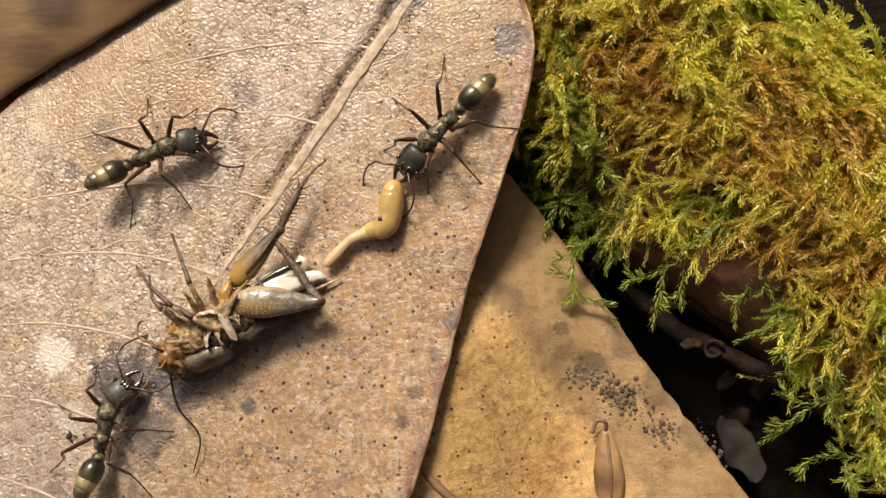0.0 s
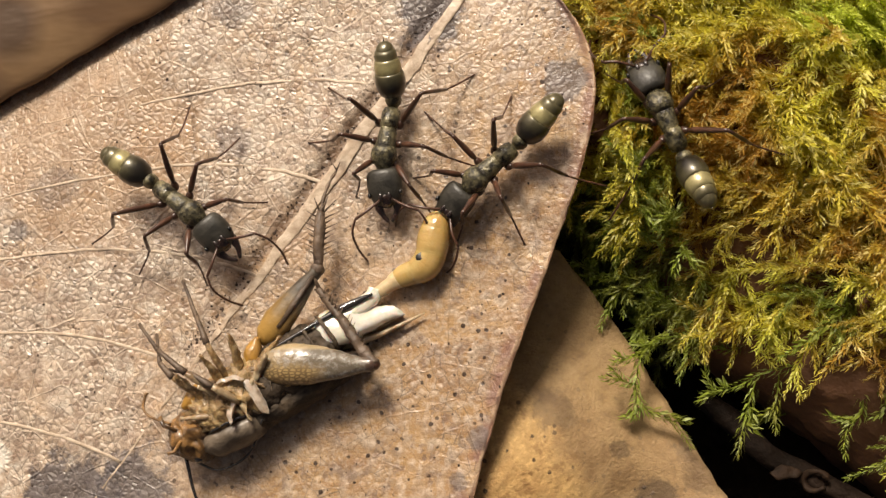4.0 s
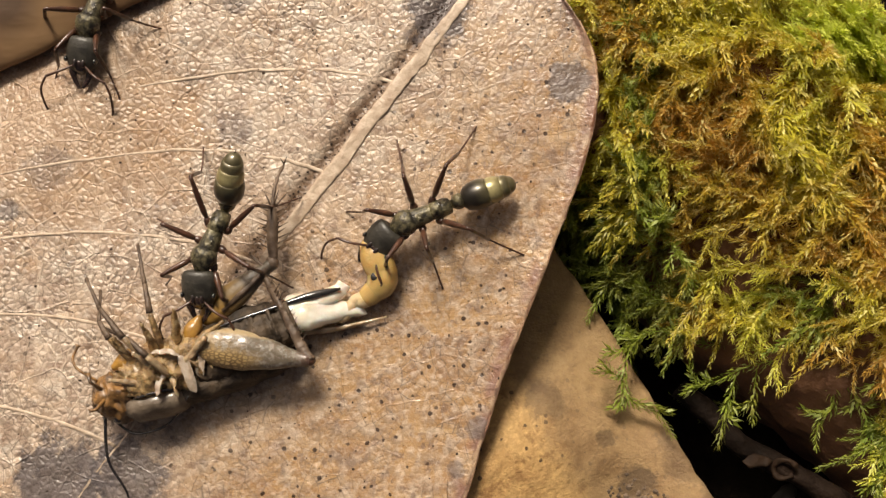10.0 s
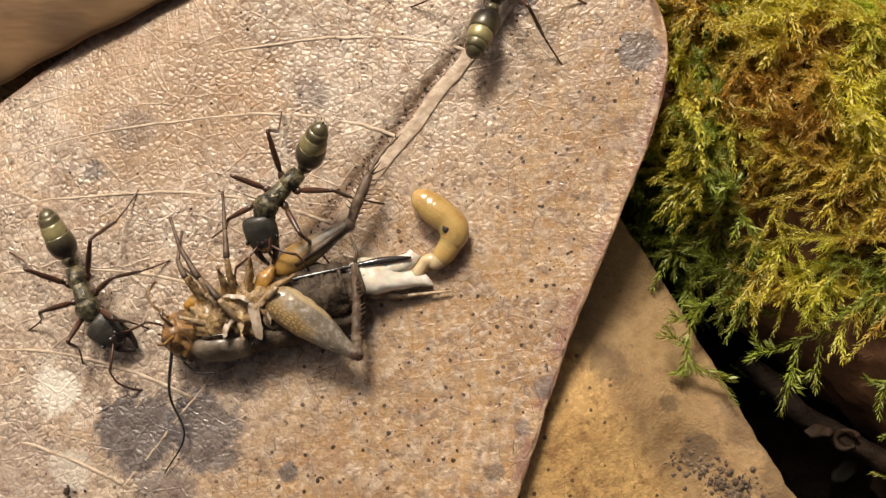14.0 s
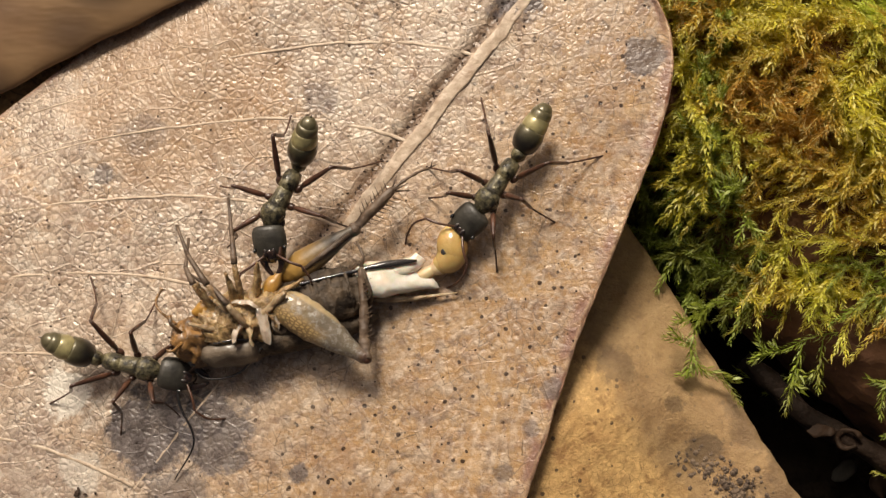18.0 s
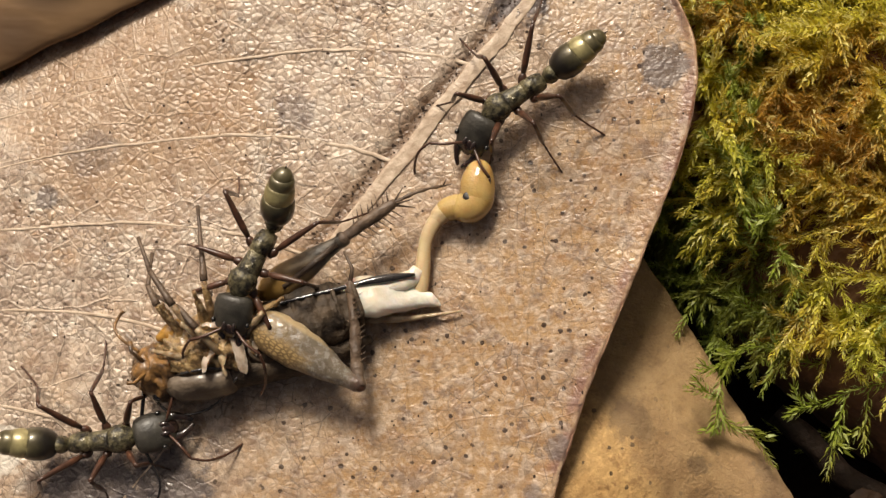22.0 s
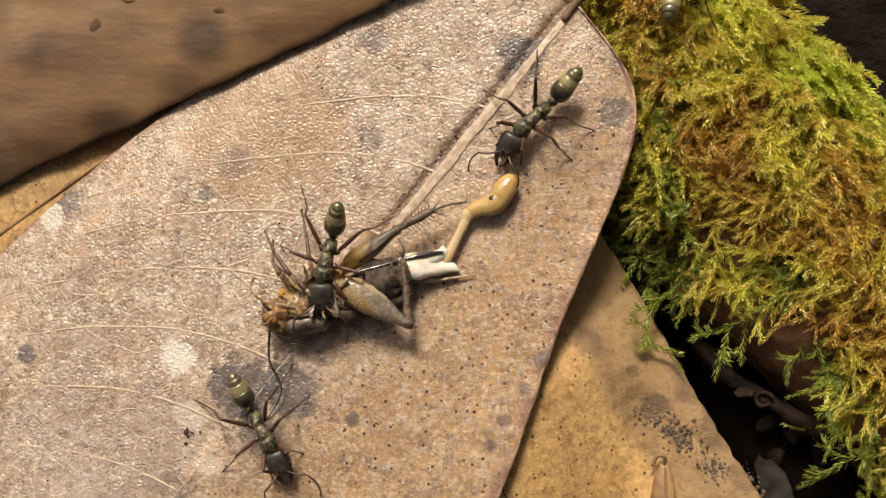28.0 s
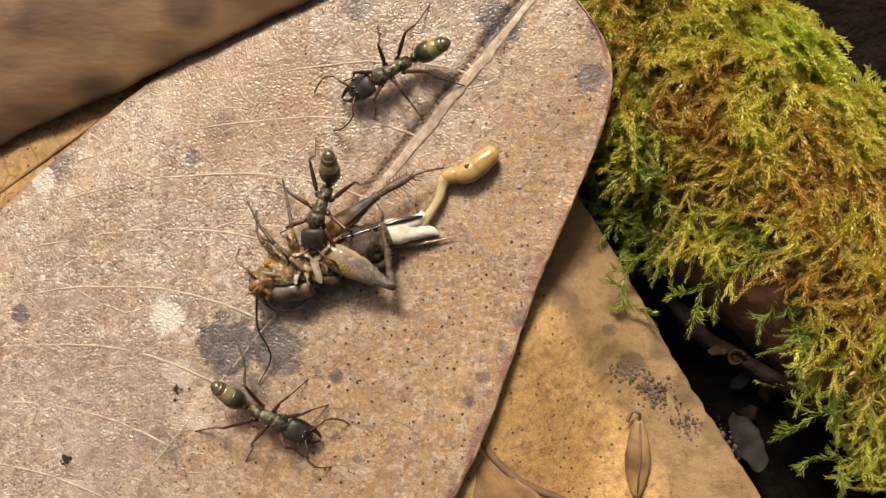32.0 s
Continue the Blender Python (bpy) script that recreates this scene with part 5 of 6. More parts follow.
    part("fat_lobe", rough_up(tube(bend([P(14.2, 0.15, 1.35), P(15.3, 0.2, 1.2), P(16.2, 0.3, 1.0), P(16.7, 0.55, 0.9)], 6), [0.62 - 0.012 * i for i in range(19)], 16, 0.85), 0.14, 1.1, 3.0), M_FAT, belly, "second wet white lobe where the gut comes out")
    for k, (y0, y1, x1) in enumerate([(-0.9, -2.4, 18.2), (-0.5, -1.7, 17.0)]):
        part("cercus", rough_up(tube(bend([P(12.8, y0, 0.8), P(15.0, (y0 + y1) / 2 - 0.1, 0.6), P(x1, y1, 0.35)]), [0.34 - 0.024 * i for i in range(13)], 8), 0.04, 2), M_CPALE, belly, "pale pointed tail bristle")
    # hind leg towards the viewer: swollen femur, thin shin folded back
    fem = part("hind_femur", organic([(-0.1, 0.3, 0.3, 0, 0), (0.3, 0.85, 0.6, 0, 0), (1.0, 1.18, 0.8, 0, 0), (2.0, 1.28, 0.86, 0, 0), (3.0, 1.22, 0.82, 0, 0), (4.2, 1.0, 0.7, 0, 0), (5.4, 0.7, 0.55, 0, 0), (6.3, 0.46, 0.42, 0, 0), (6.9, 0.46, 0.42, 0, 0), (7.2, 0.15, 0.18, 0, 0)], [(0.06, 1.2, False), (0.03, 4.0, True)], 1.0, 32, 60), M_FEMUR, c, "tan-grey femur with dark herringbone marks", P(7.2, 0.75, 3.2))
    hair = random.Random(5)
    bristles = [tube([(x, 0, -0.05 * x), (x + 0.35, hair.choice((-1, 1)) * hair.uniform(0.4, 0.6), -0.05 * x + hair.uniform(-0.1, 0.3))], [0.05, 0.012], 4) for x in np.linspace(1.0, 5.4, 16)]
    shin = part("tibia", join(rough_up(rough_up(tube(bend([(0, 0, 0), (1.0, 0.15, -0.1), (3.2, 0.05, -0.3), (5.8, 0.1, -0.5)], 12), [0.40 - 0.004 * i for i in range(37)], 10), 0.12, 1.8), 0.05, 5.0), tube([(5.7, 0.1, -0.5), (6.6, -0.1, -0.5), (7.6, 0.3, -0.7)], [0.14, 0.1, 0.08], 6), *bristles), M_CTIB, fem, "dark hairy shin", (7.0, 0, 0))
    shin.rotation_mode = "XYZ"
    shin.rotation_euler = (0, 0, radians(127))
    part("knee", rough_up(egg(-0.35, 0.4, 0.36, 0.38), 0.06, 2.0), M_LEG, fem, "dark reddish knee", (6.95, 0, 0))
    # the other hind leg
    fem2 = part("hind_femur", rough_up(loft([(-0.3, 0.3, 0.3, 0, 0), (0.3, 0.72, 0.6, 0, 0), (1.4, 0.95, 0.75, 0, 0), (2.9, 0.80, 0.62, 0, 0), (4.3, 0.52, 0.46, 0, 0), (5.0, 0.38, 0.38, 0, 0), (5.4, 0.42, 0.40, 0, 0), (5.75, 0.2, 0.2, 0, 0)], 20), 0.06, 1.5), M_FEMUR2, c, "dark femur with an amber base", P(8.0, 2.1, 2.2))
    fem2.rotation_euler = (0, 0, radians(15))
    part("groove", rough_up(tube([(1.2, -0.42, 0.60), (3.0, -0.30, 0.52), (5.0, -0.1, 0.34)], [0.16, 0.2, 0.12], 7), 0.05, 2.0), M_CTIB, fem2)
    part("knee", rough_up(egg(-0.5, 0.45, 0.46, 0.45), 0.07, 1.8), M_CTIB, fem2, "", (5.45, 0, 0))
    shin2 = part("tibia", rough_up(tube(bend([(0, 0, 0), (1.2, 0.08, 0.12), (2.4, 0.1, 0.1), (3.5, 0.12, 0.0)], 5), [0.28, 0.30, 0.32, 0.34, 0.35, 0.36, 0.36, 0.37, 0.37, 0.37, 0.36, 0.35, 0.34, 0.32, 0.29, 0.22], 10), 0.08, 2.2), M_CTIB, c, "spiny dark shin")
    shin2.matrix_basis = pose(5.1 * MM, 3.55 * MM, 2.2 * MM, 0, 0, 43)
    foot2 = bend([(3.4, 0.12, 0.0), (4.4, 0.05, -0.15), (5.4, -0.12, -0.5), (6.3, -0.4, -1.0)], 5)
    part("foot", join(tube(foot2, [0.12 + 0.03 * math.sin(i * 1.6) - 0.002 * i for i in range(len(foot2))], 7), tube([foot2[-1], foot2[-1] + Vector((0.4, 0.25, 0.1))], [0.06, 0.02], 5), tube([foot2[-1], foot2[-1] + Vector((0.5, -0.2, 0.1))], [0.06, 0.02], 5)), M_CTIB, shin2, "jointed foot with two claws")
    for k in range(8):
        for s in (1, -1):
            part("spine", tube([(0.8 + 0.33 * k, s * 0.2, 0.12), (1.15 + 0.33 * k, s * (0.84 + 0.12 * (k % 3)), 0.3)], [0.07, 0.014], 5), M_CTIB, shin2)
    for y1, z1 in ((-0.75, -0.1), (0.6, 0.1), (-0.35, 0.35)):
        part("spur", tube([(3.3, 0.1, 0), (4.6 - abs(y1) * 0.4, y1, z1)], [0.09, 0.025], 5), M_CTIB, shin2)
    # front and middle legs stick up and out
    for k, pts in enumerate([[(3.2, 1.0, 3.0), (2.6, 3.2, 4.3), (2.4, 4.4, 4.2), (2.7, 6.4, 2.6)], [(4.3, 0.4, 3.4), (3.6, 2.8, 4.9), (2.9, 5.0, 4.6), (2.5, 7.3, 3.6)],
                             [(5.0, 1.4, 3.2), (5.5, 3.6, 4.2), (5.8, 5.4, 3.9), (6.0, 8.1, 2.6)], [(4.9, -0.4, 3.4), (4.4, 1.2, 4.6), (3.8, 2.6, 4.6), (2.4, 3.9, 3.6)]]):
        q = [P(*p) for p in pts]
        leg = part("leg", rough_up(tube(bend(q[:2], 5), [0.18, 0.22, 0.24, 0.22, 0.2, 0.17], 9), 0.06, 2.0, k), M_CPALE if k % 2 else M_CBODY, c)
        part("shin", rough_up(join(tube(bend(q[1:3], 4), [0.22, 0.2, 0.18, 0.16, 0.15], 7), tube(bend(q[2:], 4), [0.15, 0.13, 0.11, 0.1, 0.12], 7)), 0.03, 2.0, k), M_CTIB, leg)
    part("antenna", tube(bend([P(-0.4, -0.8, 1.8), P(-1.4, -3.4, 1.5), P(-1.4, -6.2, 0.9), P(-3.6, -8.2, 0.25)], 8), [0.13 - 0.0035 * i for i in range(25)], 6), M_OVI, c, "long thin black feeler")
    part("antenna", tube(bend([P(-0.2, -1.3, 1.2), P(0.8, -2.6, 1.2), P(3.0, -2.9, 1.4), P(5.2, -1.9, 2.6)], 6), 0.08, 6), M_OVI, c)
    return {"root": c, "femur": fem, "belly": belly, "shin": shin2}


# place of each gut piece along its line and its radius; they overlap closely
GUT_CORD = [(2.1 * k / 33, 0.42 + 0.03 * math.sin(k * 0.35) + 0.24 * smooth01(24, 33, k)) for k in range(34)]
GUT_SAC = [(2.15 + 1.85 * k / 21, 0.70 + 0.30 * smooth01(0, 13, k) + 0.03 * math.sin(k * 0.8) - 0.08 * smooth01(18, 21, k)) for k in range(22)]


def build_gut():
    """A soft tube in overlapping rigid pieces: a pale cord that ends in a swollen sac."""
    g = thing("cricket_gut", "wet honey-coloured gut sac pulled out on a pale cord", "gut")
    beads = [part("cord_piece", ball(r, 0.9, 14, 1.7), M_CORD, g) for k, (u, r) in enumerate(GUT_CORD)]
    lobes = [part("sac_piece", ball(r, 0.9, 18, 1.35), M_SAC, g, "glossy honey-coloured piece of the sac") for k, (u, r) in enumerate(GUT_SAC)]
    part("dark_spot", rough_up(egg(-0.34, 0.30, 0.26, 0.09), 0.10, 2.6, 4.0), M_SPOT, lobes[11], "black spot on the sac", (0.0, 0.40, 0.76))
    return beads + lobes


ANT_A = build_ant("dark bronze ant tugging at the orange gut")
ANT_B = build_ant("dark ant with a gold-banded abdomen roaming round the cricket")
ANT_C = build_ant("dark bronze ant biting into the cricket's belly")
ANT_D = build_ant("dark ant walking over the moss")
CRICKET = build_cricket()
GUT = build_gut()


# ---- what moves ----
def sample(rows, t):
    """Smooth values of rows (seconds, value, ...) at t."""
    k = max(0, min(len(rows) - 2, sum(1 for r in rows if r[0] <= t) - 1))
    a, b = rows[k], rows[k + 1]
    p, q = rows[max(0, k - 1)], rows[min(len(rows) - 1, k + 2)]
    h = b[0] - a[0]
    s = min(1.0, max(0.0, (t - a[0]) / h))
    out = []
    for i in range(1, len(a)):
        m0 = (b[i] - p[i]) / (b[0] - p[0]) * h if k else 0.0
        m1 = (q[i] - a[i]) / (q[0] - a[0]) * h if k + 2 < len(rows) else 0.0
        lim = 1.5 * abs(b[i] - a[i])
        m0, m1 = max(-lim, min(lim, m0)), max(-lim, min(lim, m1))
        out.append((2 * s ** 3 - 3 * s * s + 1) * a[i] + (s ** 3 - 2 * s * s + s) * m0 + (3 * s * s - 2 * s ** 3) * b[i] + (s ** 3 - s * s) * m1)
    return out


def leaf_drop(x, y):
    """How far the upper leaf's left margin has sunk at this place."""
    q = Vector((x, y)) - AXIS_FROM
    u, w = q.dot(AX) / AXIS_LEN, q.dot(ACROSS)
    if not 0 < u < 1 or w <= 0:
        return 0.0
    return -1.2 * smooth01(0.72, 1.0, w / margin(u, 1)) * smooth01(0.15, 0.4, u) * (1 - smooth01(0.80, 0.95, u))


def drive_ant(ant, rows, lift=((0, 0.0), (32, 0.0)), foot_z=0.0, step=0.25, phase=0.0, raised=0.0):
    """Rows: seconds, x, y, yaw of the trunk; yaw of the head and of the gaster to it, pitch of the gaster. Feet stay planted until the body has passed them."""
    times = sorted(set([i * step for i in range(int(32 / step) + 1)] + [r[0] for r in rows]))
    body, heads, gasters = [], [], []
    feet = [None] * 6
    legs = [([], []) for _ in range(6)]
    still = None
    for n, t in enumerate(times):
        x, y, yaw, hy, gy, gp = sample(rows, t)
        now = (x, y, yaw, hy, gy, gp)
        if still and max(abs(a - b) for a, b in zip(now, still)) < 1e-3 and n + 1 < len(times):
            continue
        still = now
        high = sample(lift, t)[0] + 0.05 * math.sin(t * 7 + phase) + leaf_drop(x, y)
        m = pose(x, y, high, 0, 0, yaw)
        body.append((t, Matrix.Translation((x * MM, y * MM, high * MM)) @ pose(0, 0, 0, 0, 0, yaw)))
        heads.append((t, pose(1.9 * MM, 0, 2.0 * MM, 0, 14 + 5 * math.sin(t * 2.1 + phase), hy)))
        gasters.append((t, pose(-2.7 * MM, 0, 1.75 * MM, 0, gp + raised * smooth01(3.5, 6.0, t), gy)))
        for k, (s, fem, shin) in enumerate(ant["legs"]):
            name, hx, hyy, fl, sl = LEGS[k % 3]
            rest = m @ Vector((REACH[k % 3][0], s * REACH[k % 3][1], 0))
            rest.z = foot_z + leaf_drop(rest.x, rest.y)
            if feet[k] is None or (feet[k] - rest).length > 1.5 + 0.25 * ((k * 7) % 3):
                ahead = Vector((0, 0, 0)) if feet[k] is None else (rest - feet[k]) * 0.45
                feet[k] = rest + Vector((ahead.x, ahead.y, 0))
            local = m.inverted() @ feet[k]
            d = local - Vector((hx, s * hyy, HIP_Z))
            dist = min(d.length, (fl + sl) * 0.985)
            turn = math.degrees(math.atan2(d.y, d.x))
            slope = math.degrees(math.atan2(d.z, math.hypot(d.x, d.y)))
            up = math.degrees(math.acos(max(-1, min(1, (fl * fl + dist * dist - sl * sl) / (2 * fl * dist)))))
            fold = 180 - math.degrees(math.acos(max(-1, min(1, (fl * fl + sl * sl - dist * dist) / (2 * fl * sl)))))
            legs[k][0].append((t, pose(hx * MM, s * hyy * MM, HIP_Z * MM, 0, -(slope + up), turn)))
            legs[k][1].append((t, pose(fl * MM, 0, 0, 0, fold, 0)))
    walk(ant["root"], body)
    walk(ant["head"], heads)
    walk(ant["gaster"], gasters)
    for (s, fem, shin), (a, b) in zip(ant["legs"], legs):
        walk(fem, a)
        walk(shin, b)


def motions():
    drive_ant(ANT_A, [
        (0, 2.66, 8.77, -138.4, 2.9, 0, 0), (0.5, 3.82, 10.29, -137.1, -11, 6.4, 22), (1, 4.24, 10.26, -159.1, 7.4, 38.4, 29),
        (1.5, 3.74, 10.11, -164.4, 4.6, 18.6, 26), (2, 2.94, 10.44, -180.4, 11, 21.9, 16), (2.5, 2.01, 10.13, -171.5, -3.1, 13.6, 15),
        (3, 3.81, 10.28, -157.1, 13, 20.6, 21), (3.4, 4.72, 10.51, -133.1, 3.2, 4.1, 32), (5.5, 1.58, 10.14, -172.6, 21.4, 3.1, 0),
        (6, 1.27, 9.22, -165.6, 18.6, 2.7, 4), (7, -0.21, 8.42, -163.8, 14.5, -5.3, 8), (8, -0.33, 8.01, -158.4, 3.4, -4, 5),
        (9, 0.13, 8.54, -165.4, 19.4, -5.7, 10), (10, -0.68, 7.42, -158.4, 21.6, -3.9, 0), (11, 0.21, 8.51, -167.4, 18.5, -13.7, 1),
        (11.5, 0.33, 9.09, -169.7, 1.7, -16, 23), (12, 1.88, 10.73, -211.7, 40.3, 16.8, 27), (12.5, 0.92, 12.64, -194.9, 3.1, -3.1, 34),
        (13, -4.36, 14.46, -178.4, 24.3, -3.6, 5), (13.5, -1.35, 17.05, -221.7, 3.6, -7.2, 30), (14, 0.11, 21.05, -289.9, 1.8, 0.7, 22),
        (14.7, 3.72, 21.93, -358.9, -13.8, -2.8, 19), (15.3, 5.27, 20.09, -413.8, 1.9, 3.6, 20), (16, 2.33, 11.54, -483.6, 7.1, 6, 24),
        (16.5, 1.16, 10.45, -489.2, 10.9, 10.6, 30), (17, 0.82, 10.04, -489, 12.6, 9.1, 29), (17.5, -0.44, 8.59, -492.7, 11.8, 5.4, 12),
        (18, -0.96, 7.2, -484.5, -13.1, 3.5, 18), (18.5, -0.46, 9.43, -489.1, 6.4, 6, 0), (19, 0.57, 11.22, -506.6, 19.7, 11.5, 19),
        (19.5, 1.21, 13.59, -501, 8.3, 12.1, 16), (20, 3.42, 15.67, -499.8, 10.4, 12.6, 27), (20.5, 3.72, 16.95, -497.1, 8.1, 11.6, 28),
        (21, 3.93, 17.28, -509.2, 16.6, 38.6, 27), (21.5, 2.05, 15.71, -501.7, 2.8, 8.7, 33), (22, 0.09, 13.83, -507, 26.6, 2, 21),
        (22.5, 0.65, 12.99, -496.7, 26, 0.5, 30), (23, 0.18, 12.84, -495.2, 25.4, -10.8, 29), (24, 0.43, 12.7, -492.3, 23.8, -5.2, 28),
        (25, 0.11, 12.83, -505.9, 42.7, 14.8, 27), (25.5, 0.14, 13.03, -498, 41.3, 0.4, 28), (27.6, 0.73, 14.09, -497.3, 38.2, 7.5, 27),
        (28, 1.44, 15.01, -497.3, 18.4, 5.6, 30), (28.5, 0.69, 16.14, -509.3, 15, -3.4, 26), (29, -1.34, 15.33, -513.3, 12.9, -7.2, 20),
        (29.5, -3.61, 15.69, -527.1, 11.9, 5.7, 23), (30, -7.94, 16.07, -531.1, 13.6, -5.3, 19), (30.5, -9.33, 16.29, -531.1, 12.9, -2.8, 19),
        (31, -9.07, 16.76, -534.9, 3.4, 1.5, 24), (31.5, -9.14, 16.65, -518.2, -2.5, -3.6, 33), (32, -9.3, 16.28, -510.1, -2, -11, 31),
    ])
    drive_ant(ANT_B, [
        (0, -20.01, 9.19, 19.3, -16.5, 8.8, 27), (0.5, -7.78, 10.64, -26.3, -6.1, 5.7, 0), (1, -5.26, 12.38, -7.8, -15.5, -6.2, 27),
        (1.5, -1.25, 16.16, 16.2, -5.7, 11.1, 17), (2, -1.75, 16.88, -23.7, -12.6, 1.5, 24), (2.5, -4.67, 13.97, -91.2, -1.3, 5.7, 30),
        (3, -2.04, 13.64, -75.6, -8.2, 5.4, 35), (3.4, -2.05, 12.47, -91.2, 6, 13.1, 40), (5.5, -2.87, 13.82, -117.9, 31.5, 10.8, 29),
        (6, -2.95, 13.72, -122.7, 20.9, 9.8, 24), (7, -2.86, 12.85, -120.8, 5.1, 6.9, 28), (7.5, -4.02, 14.48, -148.2, 11.5, 11.5, 37),
        (8, -5.18, 16.05, -167.7, 3.8, 7.2, 24), (8.5, -7.26, 19.67, -212.3, -0.5, -3.2, 31), (9, -11.87, 25.68, -239, -2.2, 1.6, 30),
        (9.5, -20.36, 27.8, -176.6, 1.4, -11.4, 33), (10, -21.98, 21.49, -110.3, 11.4, -3.5, 35), (10.5, -23.31, 12.92, -98.8, 1.7, 6.9, 32),
        (11, -23.8, 8.53, -90.2, 19.9, -3.8, 23), (11.5, -23.86, 6.29, -68.3, 8.4, -9.8, 31), (12, -24.24, 3.73, -74.6, 18.2, 1.2, 26),
        (13, -24.92, 3.02, -61.4, 3.5, 2.2, 24), (14, -27.61, -0.01, -65.6, 30.2, -2.5, 29), (14.5, -27.26, -2.3, -45.3, 21.6, -14.6, 20),
        (16.5, -25.65, -3.98, -21.8, -3.2, -11, 42), (17, -25.11, -4.39, -10.5, 2.7, -21.4, 37), (18, -24.85, -4.43, -10.6, -2, -13.3, 35),
        (19, -23.82, -5.45, 7.1, -19, -28.8, 31), (20, -24.39, -5.76, 10.6, 1.6, -5.2, 36), (21, -23.2, -5.32, 14.8, 14.9, -9, 38),
        (22, -23.03, -5.66, 6.3, 9.9, -10, 30), (23, -24, -6.55, 6.6, 9.9, -9.8, 25), (24, -23.07, -7.03, -1.4, 8, -1.9, 29),
        (25, -23.08, -7.22, 0.3, 9.6, -0.5, 31), (25.5, -23.44, -7.58, -7.1, 8.5, 3.6, 32), (27.6, -22.23, -12.18, -69.5, 9.7, 6.5, 39),
        (28, -21.62, -12.69, -59.3, -6.9, -6.1, 31), (29, -21.48, -13.75, -59.6, -5.5, -3.7, 38), (30, -21.41, -14.72, -65.8, 2.2, -2.2, 34),
        (31, -21.42, -15.06, -55.8, -4.3, -11, 37), (32, -19.8, -15.18, -24.5, 1.8, -15.4, 37),
    ], phase=2.0)
    drive_ant(ANT_C, [
        (0, -25.17, -12.19, 74.2, -31.2, -12.3, 13), (0.5, -23.79, -7.24, 61.4, -24.2, -6.2, 0), (1, -23.18, -4.57, 57, -37.2, 6, 0),
        (1.5, -20.95, -2.11, 54, -34.7, -8.1, 29), (2, -21.07, 0.45, 51.8, -45.4, -0.9, 0), (2.5, -20.78, 1.1, 46.9, -23.4, -6.3, 13),
        (3, -19.64, 6.72, 37.9, -26.5, 12.9, 0), (3.4, -17.56, 8.57, 10.9, -31.5, 8.1, 0), (4.2, -14.97, 9.4, -50.2, -7.4, 4.2, 16),
        (5.5, -12.46, 8.69, -85.9, 1.1, 13.7, 30), (6, -11.5, 8.62, -86.5, -5.8, 0.8, 36), (7, -11.94, 6.59, -96.8, -0.3, 6.6, 33),
        (8, -12.62, 7.33, -99.4, 5.4, 1.5, 34), (9, -13.6, 6.45, -108, 14.7, -1.2, 36), (10, -13.48, 5.95, -112.7, 19.3, 2.4, 28),
        (11, -13.84, 6.1, -116.8, 30.1, -5, 29), (12, -14.57, 5.59, -124.6, 50.7, -0.5, 26), (13, -14.42, 5.68, -130.1, 51.5, 15.6, 32),
        (14, -14.18, 6.3, -133, 55, 7, 34), (17, -14.76, 6.25, -142, 55, 26.4, 27), (18, -14.7, 6.27, -116.1, 32.9, -0.3, 32),
        (19, -14.34, 6.18, -126.8, 40.5, 5, 34), (20, -13.72, 6.17, -113.4, 16.5, 1.1, 36), (21, -12.7, 8, -108.5, 11.1, 13.9, 41),
        (22, -14.1, 4.1, -116.8, 16.2, 4, 31), (23, -14.12, 3.48, -111.5, 5.4, -2.1, 39), (24, -14.92, 3.46, -108.8, 1.9, 2.6, 36),
        (25, -15.53, 3.41, -105.8, 5.8, -5.2, 32), (25.5, -15.45, 3.69, -105.9, 9.7, -3.8, 35), (27.6, -16.02, 2.81, -104.3, 11.8, -3.4, 43),
        (28, -15.94, 2.34, -103.4, 13.1, -6.7, 38), (29, -15.93, 3.59, -110.3, 7.6, -7.5, 44), (30, -15.6, 3.64, -115.7, 14.1, 3.6, 39),
        (31, -15.76, 3.55, -122.3, 19, 4, 37), (32, -14.99, 3.72, -109, 18.1, 10.5, 42),
    ], lift=((0, 0.1), (3.4, 0.3), (5.5, 1.7), (20, 1.8), (22, 2.3), (32, 2.3)), foot_z=0.3, phase=4.0, raised=17.0)
    drive_ant(ANT_D, [
        (0, 53.91, 21.88, -160.8, 5.3, -10.1, 35), (2.3, 48.84, 12.77, -160, 5.1, -8.6, 38), (2.6, 37.29, 10.44, -160.2, 5, -8.4, 35),
        (3, 20.6, 9.91, -158, 5.8, -7.9, 33), (3.4, 18.02, 11.07, -181.6, 5.6, 2.7, 32), (4.2, 14.14, 13.87, -265.4, -1.4, 1.6, 27),
        (5.2, 14.33, 29.68, -282.6, -2.1, 0.8, 23), (8, 14.33, 29.68, -282.6, -2.1, 0.8, 23), (32, 14.33, 29.68, -282.6, -2.1, 0.8, 23),
    ], lift=((0, -0.6), (32, -0.6)), foot_z=-0.6, phase=1.0)
